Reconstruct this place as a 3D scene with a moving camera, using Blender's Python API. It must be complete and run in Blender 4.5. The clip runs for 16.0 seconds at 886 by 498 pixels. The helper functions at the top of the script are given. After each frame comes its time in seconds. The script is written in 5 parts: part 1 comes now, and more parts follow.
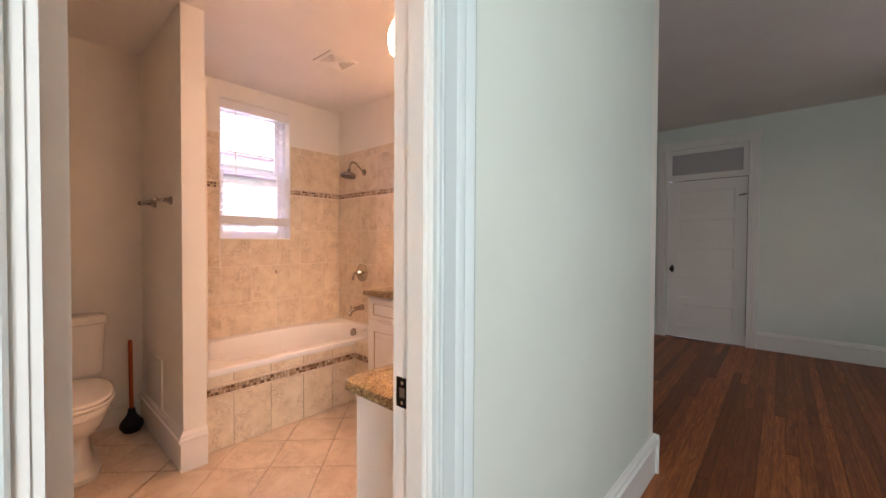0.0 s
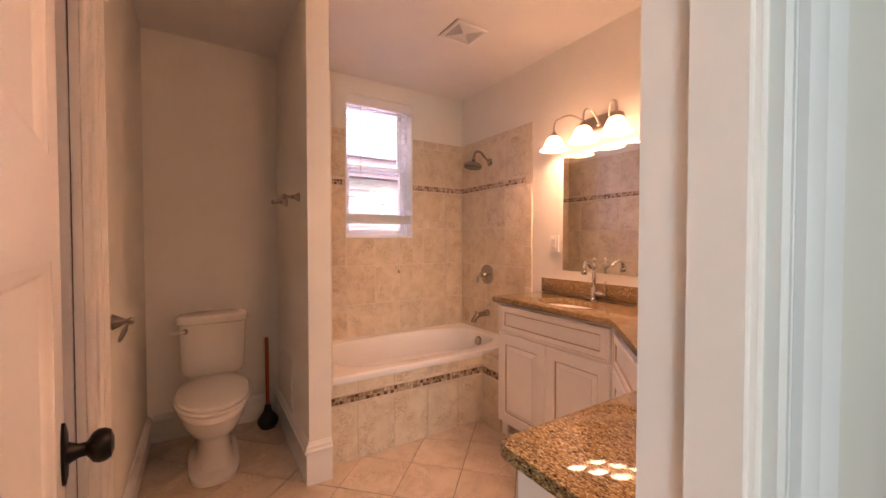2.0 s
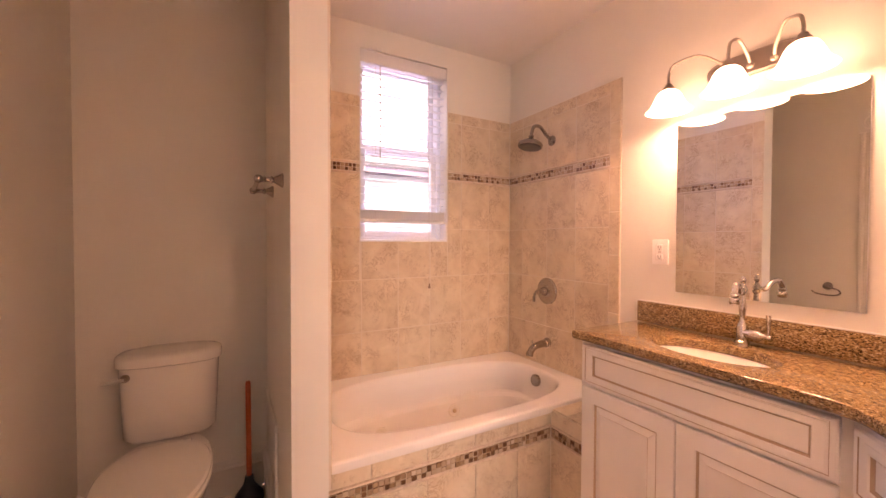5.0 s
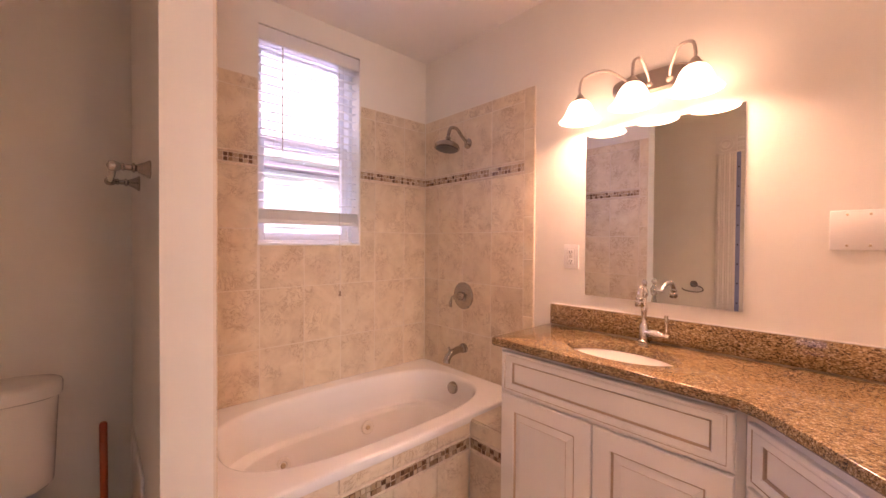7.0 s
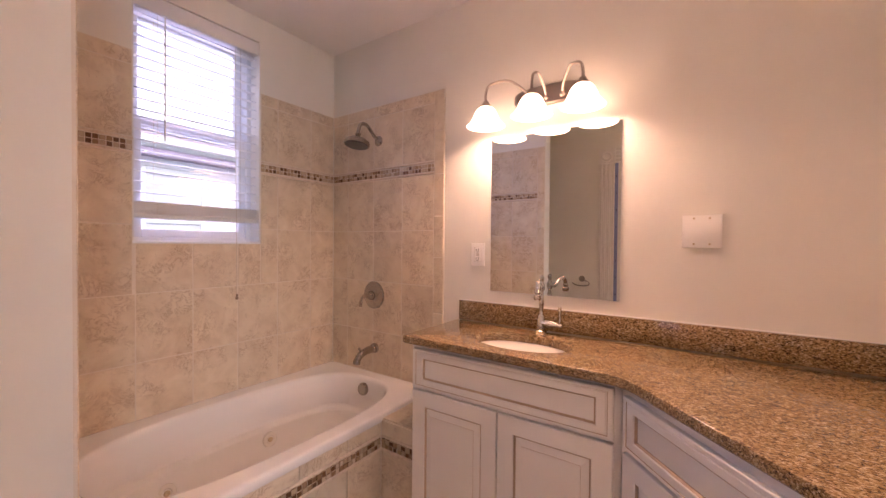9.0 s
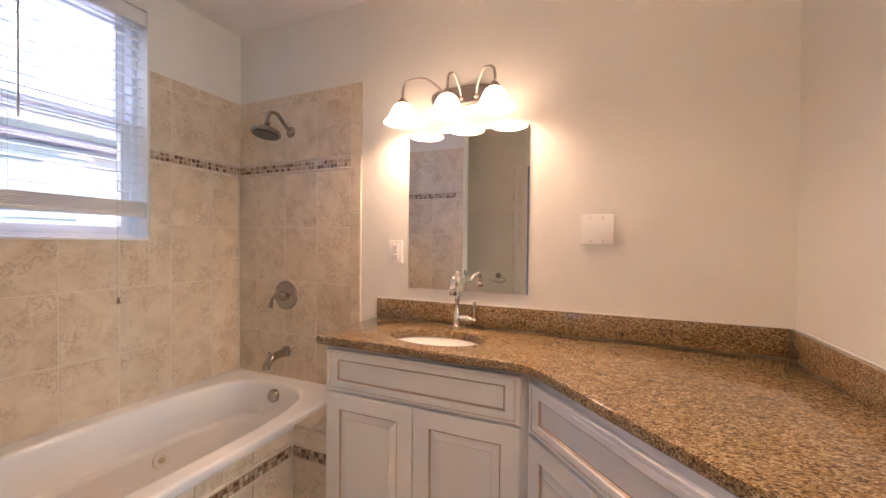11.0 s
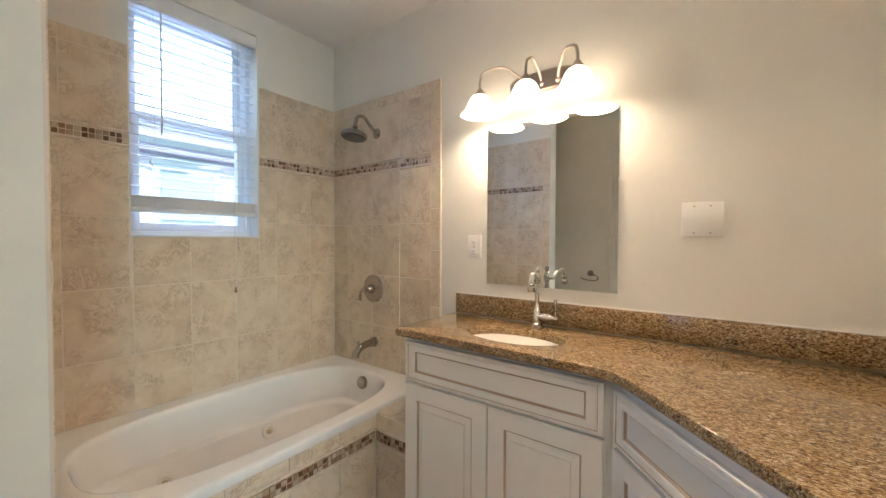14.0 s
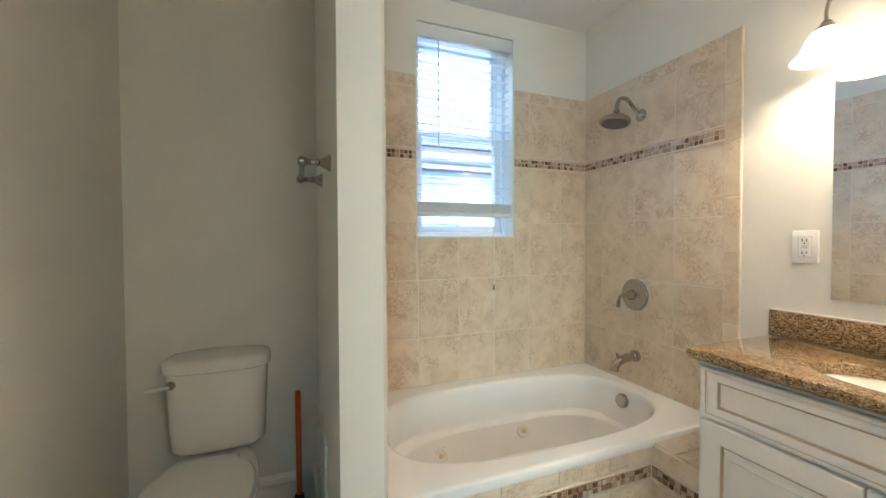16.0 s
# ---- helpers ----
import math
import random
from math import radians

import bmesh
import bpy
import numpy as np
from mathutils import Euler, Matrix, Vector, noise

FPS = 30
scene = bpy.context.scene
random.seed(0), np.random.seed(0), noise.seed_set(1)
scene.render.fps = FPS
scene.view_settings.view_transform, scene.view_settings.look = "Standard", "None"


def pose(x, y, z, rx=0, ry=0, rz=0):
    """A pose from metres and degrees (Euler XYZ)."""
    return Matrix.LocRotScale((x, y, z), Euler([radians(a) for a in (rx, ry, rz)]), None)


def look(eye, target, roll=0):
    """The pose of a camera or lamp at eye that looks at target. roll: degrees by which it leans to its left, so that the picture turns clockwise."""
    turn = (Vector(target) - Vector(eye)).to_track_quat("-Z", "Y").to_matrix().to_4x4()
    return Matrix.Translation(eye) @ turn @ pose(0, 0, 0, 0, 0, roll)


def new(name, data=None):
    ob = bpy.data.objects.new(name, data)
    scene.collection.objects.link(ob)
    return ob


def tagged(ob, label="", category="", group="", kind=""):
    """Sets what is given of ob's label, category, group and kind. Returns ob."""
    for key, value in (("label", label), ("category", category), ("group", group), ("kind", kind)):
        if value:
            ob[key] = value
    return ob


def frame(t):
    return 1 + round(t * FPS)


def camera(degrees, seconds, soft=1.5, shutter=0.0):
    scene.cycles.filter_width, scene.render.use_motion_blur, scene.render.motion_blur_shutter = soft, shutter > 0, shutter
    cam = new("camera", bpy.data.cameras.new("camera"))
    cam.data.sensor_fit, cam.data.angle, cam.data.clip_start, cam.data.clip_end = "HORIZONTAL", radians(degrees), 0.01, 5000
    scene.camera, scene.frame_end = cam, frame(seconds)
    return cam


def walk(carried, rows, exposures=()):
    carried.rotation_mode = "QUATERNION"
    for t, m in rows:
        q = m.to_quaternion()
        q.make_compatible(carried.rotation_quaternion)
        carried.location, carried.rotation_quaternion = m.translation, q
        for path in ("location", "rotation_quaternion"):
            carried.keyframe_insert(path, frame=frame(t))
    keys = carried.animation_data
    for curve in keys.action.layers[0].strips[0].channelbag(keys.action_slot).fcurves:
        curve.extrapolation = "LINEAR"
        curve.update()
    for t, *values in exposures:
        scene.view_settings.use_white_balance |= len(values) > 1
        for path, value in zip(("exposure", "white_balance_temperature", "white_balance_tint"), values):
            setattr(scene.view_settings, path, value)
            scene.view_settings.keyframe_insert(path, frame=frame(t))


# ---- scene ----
cam = camera(98.1, 16.0)
PATH = [
    (0, (3.382, -2.234, 1.269), (2.059, -0.735, 1.23), 0.3),
    (0.5, (3.287, -2.177, 1.272), (1.822, -0.816, 1.228), 0.2),
    (1, (3.171, -2.125, 1.267), (1.609, -0.877, 1.223), 0.2),
    (1.5, (3.072, -2.101, 1.263), (1.446, -0.937, 1.222), 0.1),
    (2, (2.964, -2.062, 1.259), (1.269, -1.001, 1.214), 0.0),
    (2.5, (2.816, -1.99, 1.265), (1.053, -1.045, 1.222), -0.0),
    (3, (2.694, -1.929, 1.264), (0.902, -1.042, 1.221), 0.0),
    (3.5, (2.551, -1.862, 1.271), (0.747, -1.0, 1.232), 0.0),
    (3.7, (2.498, -1.849, 1.273), (0.69, -0.993, 1.239), 0.1),
    (5.8, (2.137, -1.734, 1.288), (0.454, -0.653, 1.252), 0.2),
    (6, (2.133, -1.73, 1.289), (0.471, -0.618, 1.257), 0.2),
    (6.5, (2.119, -1.717, 1.291), (0.535, -0.496, 1.261), 0.2),
    (7, (2.095, -1.722, 1.295), (0.611, -0.381, 1.267), 0.4),
    (7.5, (2.08, -1.727, 1.292), (0.685, -0.294, 1.265), 0.5),
    (8, (2.087, -1.727, 1.29), (0.784, -0.21, 1.265), 0.4),
    (8.5, (2.087, -1.729, 1.294), (0.87, -0.142, 1.266), 0.4),
    (9, (2.096, -1.726, 1.291), (0.96, -0.081, 1.263), 0.5),
    (11.5, (2.121, -1.705, 1.275), (1.402, 0.161, 1.249), 0.7),
    (12, (2.116, -1.716, 1.268), (1.455, 0.171, 1.243), 0.8),
    (12.5, (2.113, -1.731, 1.257), (1.481, 0.167, 1.231), 0.7),
    (13, (2.124, -1.698, 1.268), (1.445, 0.183, 1.233), 0.5),
    (13.5, (2.153, -1.654, 1.271), (1.223, 0.116, 1.234), 0.4),
    (14, (2.158, -1.646, 1.268), (0.958, -0.046, 1.223), 0.2),
    (14.5, (2.158, -1.659, 1.26), (0.714, -0.277, 1.218), 0.2),
    (15, (2.128, -1.692, 1.259), (0.487, -0.549, 1.215), 0.1),
    (15.5, (2.041, -1.693, 1.256), (0.278, -0.751, 1.208), -0.1),
    (16, (1.941, -1.71, 1.265), (0.076, -0.989, 1.219), -0.2),
]
# exposure, white balance: the picture is warm at first and neutral at the end
EXPO = [(0.0, 1.27, 7600, 35), (1.0, 1.09, 7650, 36), (2.0, 0.92, 8150, 41), (3.7, 1.22, 8400, 46), (7.0, 1.10, 7100, 41), (9.2, 0.78, 6250, 31), (11.5, 1.0, 5700, 9), (13.5, 0.98, 5200, -2),
        (14.5, 0.88, 5050, -8), (15.5, 1.12, 4900, -8), (16.0, 1.24, 4850, -12)]
walk(cam, [(t, look(eye, target, roll)) for t, eye, target, roll in PATH], EXPO)

# ---- world and lights ----
U = 1.06  # metres to one unit of the plan; all places below are in plan units
world = bpy.data.worlds.new("sky")
scene.world = world
world.use_nodes = True
wn = world.node_tree.nodes
sky = wn.new("ShaderNodeTexSky")
sky.sky_type, sky.sun_disc = "NISHITA", False
sky.dust_density = 4.0
sky.sun_elevation, sky.sun_rotation = radians(44), radians(119)
wn["Background"].inputs["Strength"].default_value = 0.15
world.node_tree.links.new(sky.outputs["Color"], wn["Background"].inputs["Color"])

sun_data = bpy.data.lights.new("sun", "SUN")
sun_data.energy, sun_data.angle, sun_data.color = 2.0, radians(0.6), (1, 0.96, 0.92)
sun = new("sun", sun_data)
sun.matrix_world = look((9, -5, 10), (0, 0, 0))

WARM = (1.0, 0.645, 0.41)


def area_light(name, eye, target, w, h, power, colour):
    data = bpy.data.lights.new(name, "AREA")
    data.shape, data.size, data.size_y, data.energy, data.color = "RECTANGLE", w, h, power, colour
    ob = new(name, data)
    ob.matrix_world = look(Vector(eye) * U, Vector(target) * U)
    return ob


SHADES = ((1.163, 0.014), (1.374, 0.024), (1.577, 0.024))
SHADE_Y = -0.128
area_light("window_daylight", (-1.6, -0.77, 3.6), (0.0, -0.77, 1.8), 1.6, 1.3, 65.0, (0.52, 0.62, 1.0))
area_light("sky_daylight", (-3.0, 0.4, 2.35), (0.0, -0.77, 1.72), 3.2, 3.0, 180.0, (0.56, 0.63, 1.0))
area_light("hall_daylight", (4.74, -2.85, 1.5), (2.9, -0.9, 1.35), 0.8, 1.4, 28.0, (0.58, 0.87, 0.97))
# Fill lamp with no known source, added to brighten next room and entry jamb.
area_light("next_room_daylight", (4.74, 2.2, 1.5), (2.7, -1.2, 1.2), 0.9, 1.4, 1.9, (0.86, 0.84, 1.0))
area_light("side_room_daylight", (1.95, -4.58, 1.4), (1.5, -2.3, 1.2), 0.75, 1.1, 1.2, (0.55, 0.62, 1.0))

# ---- materials ----


def material(name, colour, rough=0.5, metal=0.0, spec=0.5):
    m = bpy.data.materials.new(name)
    m.use_nodes = True
    b = m.node_tree.nodes["Principled BSDF"]
    b.inputs["Base Color"].default_value = (*colour, 1)
    b.inputs["Roughness"].default_value, b.inputs["Metallic"].default_value = rough, metal
    b.inputs["Specular IOR Level"].default_value = spec
    return m


class Nodes:
    """Short hand for wiring a material's nodes."""

    def __init__(self, m):
        self.m, self.t = m, m.node_tree
        self.b = self.t.nodes["Principled BSDF"]

    def add(self, kind, **values):
        n = self.t.nodes.new(kind)
        for k, v in values.items():
            n.inputs[k.replace("_", " ")].default_value = v
        return n

    def link(self, a, b):
        self.t.links.new(a, b)

    def coords(self, scale=(1, 1, 1)):
        mp = self.add("ShaderNodeMapping")
        mp.inputs["Scale"].default_value = scale
        g = self.add("ShaderNodeNewGeometry")
        self.link(g.outputs["Position"], mp.inputs["Vector"])
        return mp.outputs["Vector"]

    def noise(self, scale, detail=4, rough=0.55, vector=None, distortion=0.0):
        n = self.add("ShaderNodeTexNoise", Scale=scale, Detail=detail, Roughness=rough, Distortion=distortion)
        self.link(vector or self.coords(), n.inputs["Vector"])
        return n.outputs["Fac"]

    def ramp(self, fac, *stops):
        r = self.add("ShaderNodeValToRGB")
        e = r.color_ramp.elements
        while len(e) < len(stops):
            e.new(0.5)
        for el, (p, c) in zip(e, stops):
            el.position, el.color = p, (*c, 1)
        self.link(fac, r.inputs["Fac"])
        return r.outputs["Color"]

    def mix(self, fac, a, b, kind="MIX"):
        x = self.add("ShaderNodeMix")
        x.data_type, x.blend_type = "RGBA", kind
        for value, socket in ((fac, x.inputs[0]), (a, x.inputs[6]), (b, x.inputs[7])):
            if hasattr(value, "is_linked"):
                self.link(value, socket)
            elif isinstance(value, tuple):
                socket.default_value = (*value, 1)
            else:
                socket.default_value = value
        return x.outputs[2]

    def bump(self, height, strength, distance=0.002):
        n = self.add("ShaderNodeBump", Strength=strength, Distance=distance)
        self.link(height, n.inputs["Height"])
        self.link(n.outputs["Normal"], self.b.inputs["Normal"])

    def colour(self, socket):
        self.link(socket, self.b.inputs["Base Color"])

    def rough(self, fac, lo, hi):
        r = self.add("ShaderNodeMapRange", To_Min=lo, To_Max=hi)
        self.link(fac, r.inputs["Value"])
        self.link(r.outputs["Result"], self.b.inputs["Roughness"])


def painted(name, colour, rough=0.6, var=0.04, bump=0.15, spec=0.4):
    m = material(name, colour, rough, 0, spec)
    n = Nodes(m)
    dark = tuple(c * (1 - var * 2) for c in colour)
    n.colour(n.ramp(n.noise(1.7, 5), (0.3, dark), (0.7, colour)))
    fine = n.noise(240, 2)
    n.bump(fine, bump, 0.001)
    n.rough(n.noise(6, 4), rough * 0.88, min(1, rough * 1.1))
    return m


def stone_tile(name, lo, mid, hi, vein, scale=9.0, rough=0.35):
    """Beige ceramic with a stone pattern, each piece a little different."""
    m = material(name, mid, rough)
    n = Nodes(m)
    info = n.add("ShaderNodeObjectInfo")
    off = n.add("ShaderNodeVectorMath")
    off.operation = "MULTIPLY_ADD"
    comb = n.add("ShaderNodeCombineXYZ")
    for k in "XYZ":
        n.link(info.outputs["Random"], comb.inputs[k])
    n.link(comb.outputs[0], off.inputs[0])
    off.inputs[1].default_value = (37, 53, 71)
    n.link(n.coords(), off.inputs[2])
    v = off.outputs[0]
    cloud = n.noise(scale, 6, 0.62, v, 0.6)
    base = n.ramp(cloud, (0.28, lo), (0.5, mid), (0.72, hi))
    pit = n.noise(scale * 2.2, 6, 0.72, v, 1.4)
    pits = n.ramp(pit, (0.61, (0, 0, 0)), (0.66, (1, 1, 1)))
    base = n.mix(n_scale(n, pits, 0.36), base, vein)
    line = n.noise(scale * 1.5, 8, 0.7, v, 2.2)
    veins = n.ramp(line, (0.455, (0, 0, 0)), (0.485, (1, 1, 1)), (0.505, (1, 1, 1)), (0.545, (0, 0, 0)))
    where = n.ramp(n.noise(scale * 0.9, 3, 0.5, v), (0.44, (0, 0, 0)), (0.60, (1, 1, 1)))
    base = n.mix(n_scale(n, n.mix(1.0, veins, where, "MULTIPLY"), 0.52), base, vein)
    tone = n.add("ShaderNodeMapRange", To_Min=0.95, To_Max=1.04)
    n.link(info.outputs["Random"], tone.inputs["Value"])
    grey = n.add("ShaderNodeCombineColor")
    for k in ("Red", "Green", "Blue"):
        n.link(tone.outputs[0], grey.inputs[k])
    n.colour(n.mix(1.0, base, grey.outputs[0], "MULTIPLY"))
    n.rough(cloud, rough * 0.8, rough * 1.3)
    n.bump(pit, 0.12, 0.002)
    return m


def n_scale(n, socket, k):
    x = n.add("ShaderNodeMath")
    x.operation = "MULTIPLY"
    x.inputs[1].default_value = k
    n.link(socket, x.inputs[0])
    return x.outputs[0]


M_WALL = painted("wall_paint", (0.80, 0.775, 0.70), 0.55)
M_HALL = painted("hall_paint", (0.70, 0.75, 0.68), 0.55)
M_CEIL = painted("ceiling_paint", (0.82, 0.80, 0.76), 0.75)
M_TRIM = painted("trim_paint", (0.80, 0.77, 0.72), 0.32, 0.03, 0.05)
M_HTRIM = painted("hall_trim_paint", (0.58, 0.64, 0.63), 0.5, 0.03, 0.08)
M_CAB = painted("cabinet_paint", (0.85, 0.82, 0.76), 0.35, 0.03, 0.05)
M_GLAZE_SHADE = painted("cabinet_glaze_shade", (0.56, 0.42, 0.29), 0.45, 0.12, 0.05)
M_TILE = stone_tile("wall_tile", (0.59, 0.480, 0.342), (0.68, 0.575, 0.425), (0.75, 0.655, 0.505), (0.33, 0.215, 0.125))
M_FLOOR = stone_tile("floor_tile", (0.53, 0.41, 0.30), (0.64, 0.52, 0.40), (0.71, 0.60, 0.48), (0.42, 0.30, 0.2), 6.0, 0.33)
M_GROUT = painted("grout", (0.77, 0.69, 0.58), 0.9, 0.08, 0.5)
M_FGROUT = painted("floor_grout", (0.30, 0.235, 0.175), 0.9, 0.1, 0.5)
M_LINER = stone_tile("liner_tile", (0.60, 0.48, 0.36), (0.70, 0.58, 0.45), (0.76, 0.65, 0.52), (0.42, 0.30, 0.2), 30, 0.3)
M_PORCELAIN = material("porcelain", (0.80, 0.77, 0.71), 0.08, 0, 0.6)
M_ACRYLIC = material("tub_acrylic", (0.80, 0.78, 0.75), 0.14, 0, 0.5)
M_PLASTIC = material("white_plastic", (0.86, 0.84, 0.80), 0.3)
M_VINYL = material("window_vinyl", (0.80, 0.80, 0.82), 0.35)
M_BLIND = painted("blind_slat", (0.80, 0.79, 0.78), 0.4, 0.04, 0.1)
M_CORD = material("cord", (0.62, 0.56, 0.48), 0.8)
M_BLACK = material("rubber_black", (0.012, 0.012, 0.013), 0.55)
M_DARK = material("slot_dark", (0.02, 0.018, 0.016), 0.7)
M_ORANGE = painted("orange_wood", (0.48, 0.085, 0.02), 0.35, 0.1, 0.1)
M_SIDING = painted("siding_white", (0.82, 0.82, 0.82), 0.6)
M_ROOF = painted("roof_grey", (0.30, 0.29, 0.30), 0.8)
M_HGLASS = material("house_glass", (0.50, 0.56, 0.58), 0.1)
M_BRASS = material("brass_screw", (0.6, 0.5, 0.35), 0.35, 1)


def metal(name, colour, rough):
    m = material(name, colour, rough, 1.0)
    n = Nodes(m)
    n.rough(n.noise(60, 4), rough * 0.7, rough * 1.35)
    return m


M_NICKEL = metal("brushed_nickel", (0.40, 0.36, 0.32), 0.19)
M_CHROME = metal("satin_nickel", (0.60, 0.57, 0.53), 0.20)
M_BRONZE = metal("dark_bronze", (0.030, 0.026, 0.024), 0.30)
M_AGED = metal("aged_nickel", (0.47, 0.41, 0.36), 0.34)
M_STEEL = metal("painted_register", (0.58, 0.53, 0.47), 0.4)

M_MIRROR = material("mirror_glass", (0.90, 0.92, 0.90), 0.01, 1.0)

M_GLASS = bpy.data.materials.new("window_glass")
M_GLASS.use_nodes = True
_n = Nodes(M_GLASS)
_out = M_GLASS.node_tree.nodes["Material Output"]
_tr, _gl, _mx = _n.add("ShaderNodeBsdfTransparent"), _n.add("ShaderNodeBsdfGlossy", Roughness=0.02), _n.add("ShaderNodeMixShader")
_mx.inputs[0].default_value = 0.06
_n.link(_tr.outputs[0], _mx.inputs[1])
_n.link(_gl.outputs[0], _mx.inputs[2])
_n.link(_mx.outputs[0], _out.inputs["Surface"])



def glowing(name, strength):
    m = material(name, (0.9, 0.86, 0.8), 0.4)
    b = m.node_tree.nodes["Principled BSDF"]
    b.inputs["Emission Color"].default_value = (*WARM, 1)
    b.inputs["Emission Strength"].default_value = strength
    return m


M_CAULK = material("white_caulk", (0.8, 0.79, 0.76), 0.5)
M_SHADE = glowing("frosted_shade", 4.5)
M_BULB = glowing("lit_bulb", 112.0)
M_GLOBE = glowing("lit_large_bulb", 115.0)
M_ROUND = glowing("frosted_round_shade", 29.0)

M_GRANITE = material("granite", (0.3, 0.2, 0.12), 0.12, 0, 0.5)
_n = Nodes(M_GRANITE)
_v = _n.add("ShaderNodeTexVoronoi", Scale=430.0, Randomness=1.0)
_n.link(_n.coords((0.50, 1, 0.85)), _v.inputs["Vector"])
_sep = _n.add("ShaderNodeSeparateColor")
_n.link(_v.outputs["Color"], _sep.inputs[0])
_blend = _n.add("ShaderNodeMath")
_blend.operation = "ADD"
_n.link(n_scale(_n, _sep.outputs[0], 0.42), _blend.inputs[0])
_n.link(n_scale(_n, _n.noise(88, 9, 0.74, _n.coords((0.42, 1, 0.85)), 1.6), 0.86), _blend.inputs[1])
_col = _n.ramp(_blend.outputs[0], (0.39, (0.020, 0.013, 0.009)), (0.465, (0.088, 0.050, 0.023)), (0.55, (0.185, 0.116, 0.048)),
               (0.66, (0.28, 0.182, 0.077)), (0.77, (0.37, 0.262, 0.128)), (0.90, (0.55, 0.45, 0.30)))
_n.colour(_col)
_n.rough(_n.noise(120, 3), 0.015, 0.04)

M_MOSAIC = material("mosaic_glass", (0.4, 0.3, 0.2), 0.15)
_n = Nodes(M_MOSAIC)
_g = _n.add("ShaderNodeNewGeometry")
_c = _n.ramp(_g.outputs["Random Per Island"], (0.0, (0.085, 0.036, 0.016)), (0.2, (0.16, 0.075, 0.034)), (0.34, (0.40, 0.27, 0.15)), (0.48, (0.58, 0.47, 0.34)),
             (0.62, (0.28, 0.165, 0.085)), (0.76, (0.68, 0.58, 0.45)), (1.0, (0.42, 0.32, 0.22)))
_n.colour(_n.mix(n_scale(_n, _n.noise(55, 4), 0.22), _c, (0.33, 0.235, 0.15)))

M_WOOD = material("dark_oak_planks", (0.12, 0.05, 0.03), 0.3)
_n = Nodes(M_WOOD)
_info = _n.add("ShaderNodeObjectInfo")
_grain = _n.noise(9, 6, 0.65, _n.coords((6.0, 0.45, 1)), 1.0)
_wc = _n.ramp(_grain, (0.25, (0.12, 0.030, 0.012)), (0.5, (0.33, 0.092, 0.032)), (0.75, (0.55, 0.20, 0.075)))
_tone = _n.ramp(_info.outputs["Random"], (0.0, (0.5, 0.45, 0.45)), (1.0, (1.35, 1.3, 1.2)))
_n.colour(_n.mix(1.0, _wc, _tone, "MULTIPLY"))
_n.rough(_grain, 0.32, 0.52)
_n.b.inputs["Specular IOR Level"].default_value = 0.3
_n.bump(_grain, 0.15)

# ---- mesh helpers ----
ORIGIN = {}


def thing(name, x, y, z, label, category, group=""):
    ob = new(name)
    ob.empty_display_size = 0.1
    ob.location = Vector((x, y, z)) * U
    ORIGIN[ob.name] = ob.location.copy()
    return tagged(ob, label, category, group)


def part(name, bm, mats, parent=None, label="", sharp=35):
    """Link a bmesh, drawn in plan units, as one mesh object under a thing or part."""
    bmesh.ops.recalc_face_normals(bm, faces=bm.faces)
    bm.transform(Matrix.Scale(U, 4))
    if parent:
        origin = ORIGIN[parent.name]
    else:
        xs = [v.co for v in bm.verts]
        lo = Vector([min(c[i] for c in xs) for i in range(3)])
        hi = Vector([max(c[i] for c in xs) for i in range(3)])
        origin = Vector(((lo.x + hi.x) / 2, (lo.y + hi.y) / 2, lo.z))
    bm.transform(Matrix.Translation(-origin))
    me = bpy.data.meshes.new(name)
    bm.to_mesh(me)
    bm.free()
    for m in mats if isinstance(mats, (list, tuple)) else (mats,):
        me.materials.append(m)
    me.shade_smooth()
    me.set_sharp_from_angle(angle=radians(sharp))
    ob = new(name, me)
    if parent:
        ob.parent = parent
    else:
        ob.location = origin
    ORIGIN[ob.name] = origin.copy()
    if label:
        ob["label"] = label
    return ob


def structure(name, bm, mats, label=""):
    return tagged(part(name, bm, mats, None, label), kind="structure")


def face(bm, pts, mat=0):
    f = bm.faces.new([bm.verts.new(p) for p in pts])
    f.material_index = mat
    return f


def box(bm, x0, y0, z0, x1, y1, z1, bevel=0.0, mat=0, m=None):
    vs = bmesh.ops.create_cube(bm, size=1)["verts"]
    for v in vs:
        v.co = Vector((x0 + (v.co.x + 0.5) * (x1 - x0), y0 + (v.co.y + 0.5) * (y1 - y0), z0 + (v.co.z + 0.5) * (z1 - z0)))
    faces = {f for v in vs for f in v.link_faces}
    for f in faces:
        f.material_index = mat
    if bevel:
        edges = list({e for v in vs for e in v.link_edges})
        r = bmesh.ops.bevel(bm, geom=edges, offset=bevel, segments=2, affect="EDGES", profile=0.5)
        vs = list({v for f in r["faces"] for v in f.verts} | {v for v in vs if v.is_valid})
    if m:
        bmesh.ops.transform(bm, matrix=m, verts=vs)
    return bm


def boxes(*rows, bevel=0.0):
    bm = bmesh.new()
    for r in rows:
        box(bm, *r, bevel=bevel)
    return bm


def loft(bm, rings, cap0=True, cap1=True, mat=0, closed=True):
    rows = [[bm.verts.new(p) for p in r] for r in rings]
    k = len(rows[0])
    for a, b in zip(rows, rows[1:]):
        for i in range(k if closed else k - 1):
            bm.faces.new((a[i], a[(i + 1) % k], b[(i + 1) % k], b[i])).material_index = mat
    if cap0:
        bm.faces.new(rows[0][::-1]).material_index = mat
    if cap1:
        bm.faces.new(rows[-1]).material_index = mat
    return bm


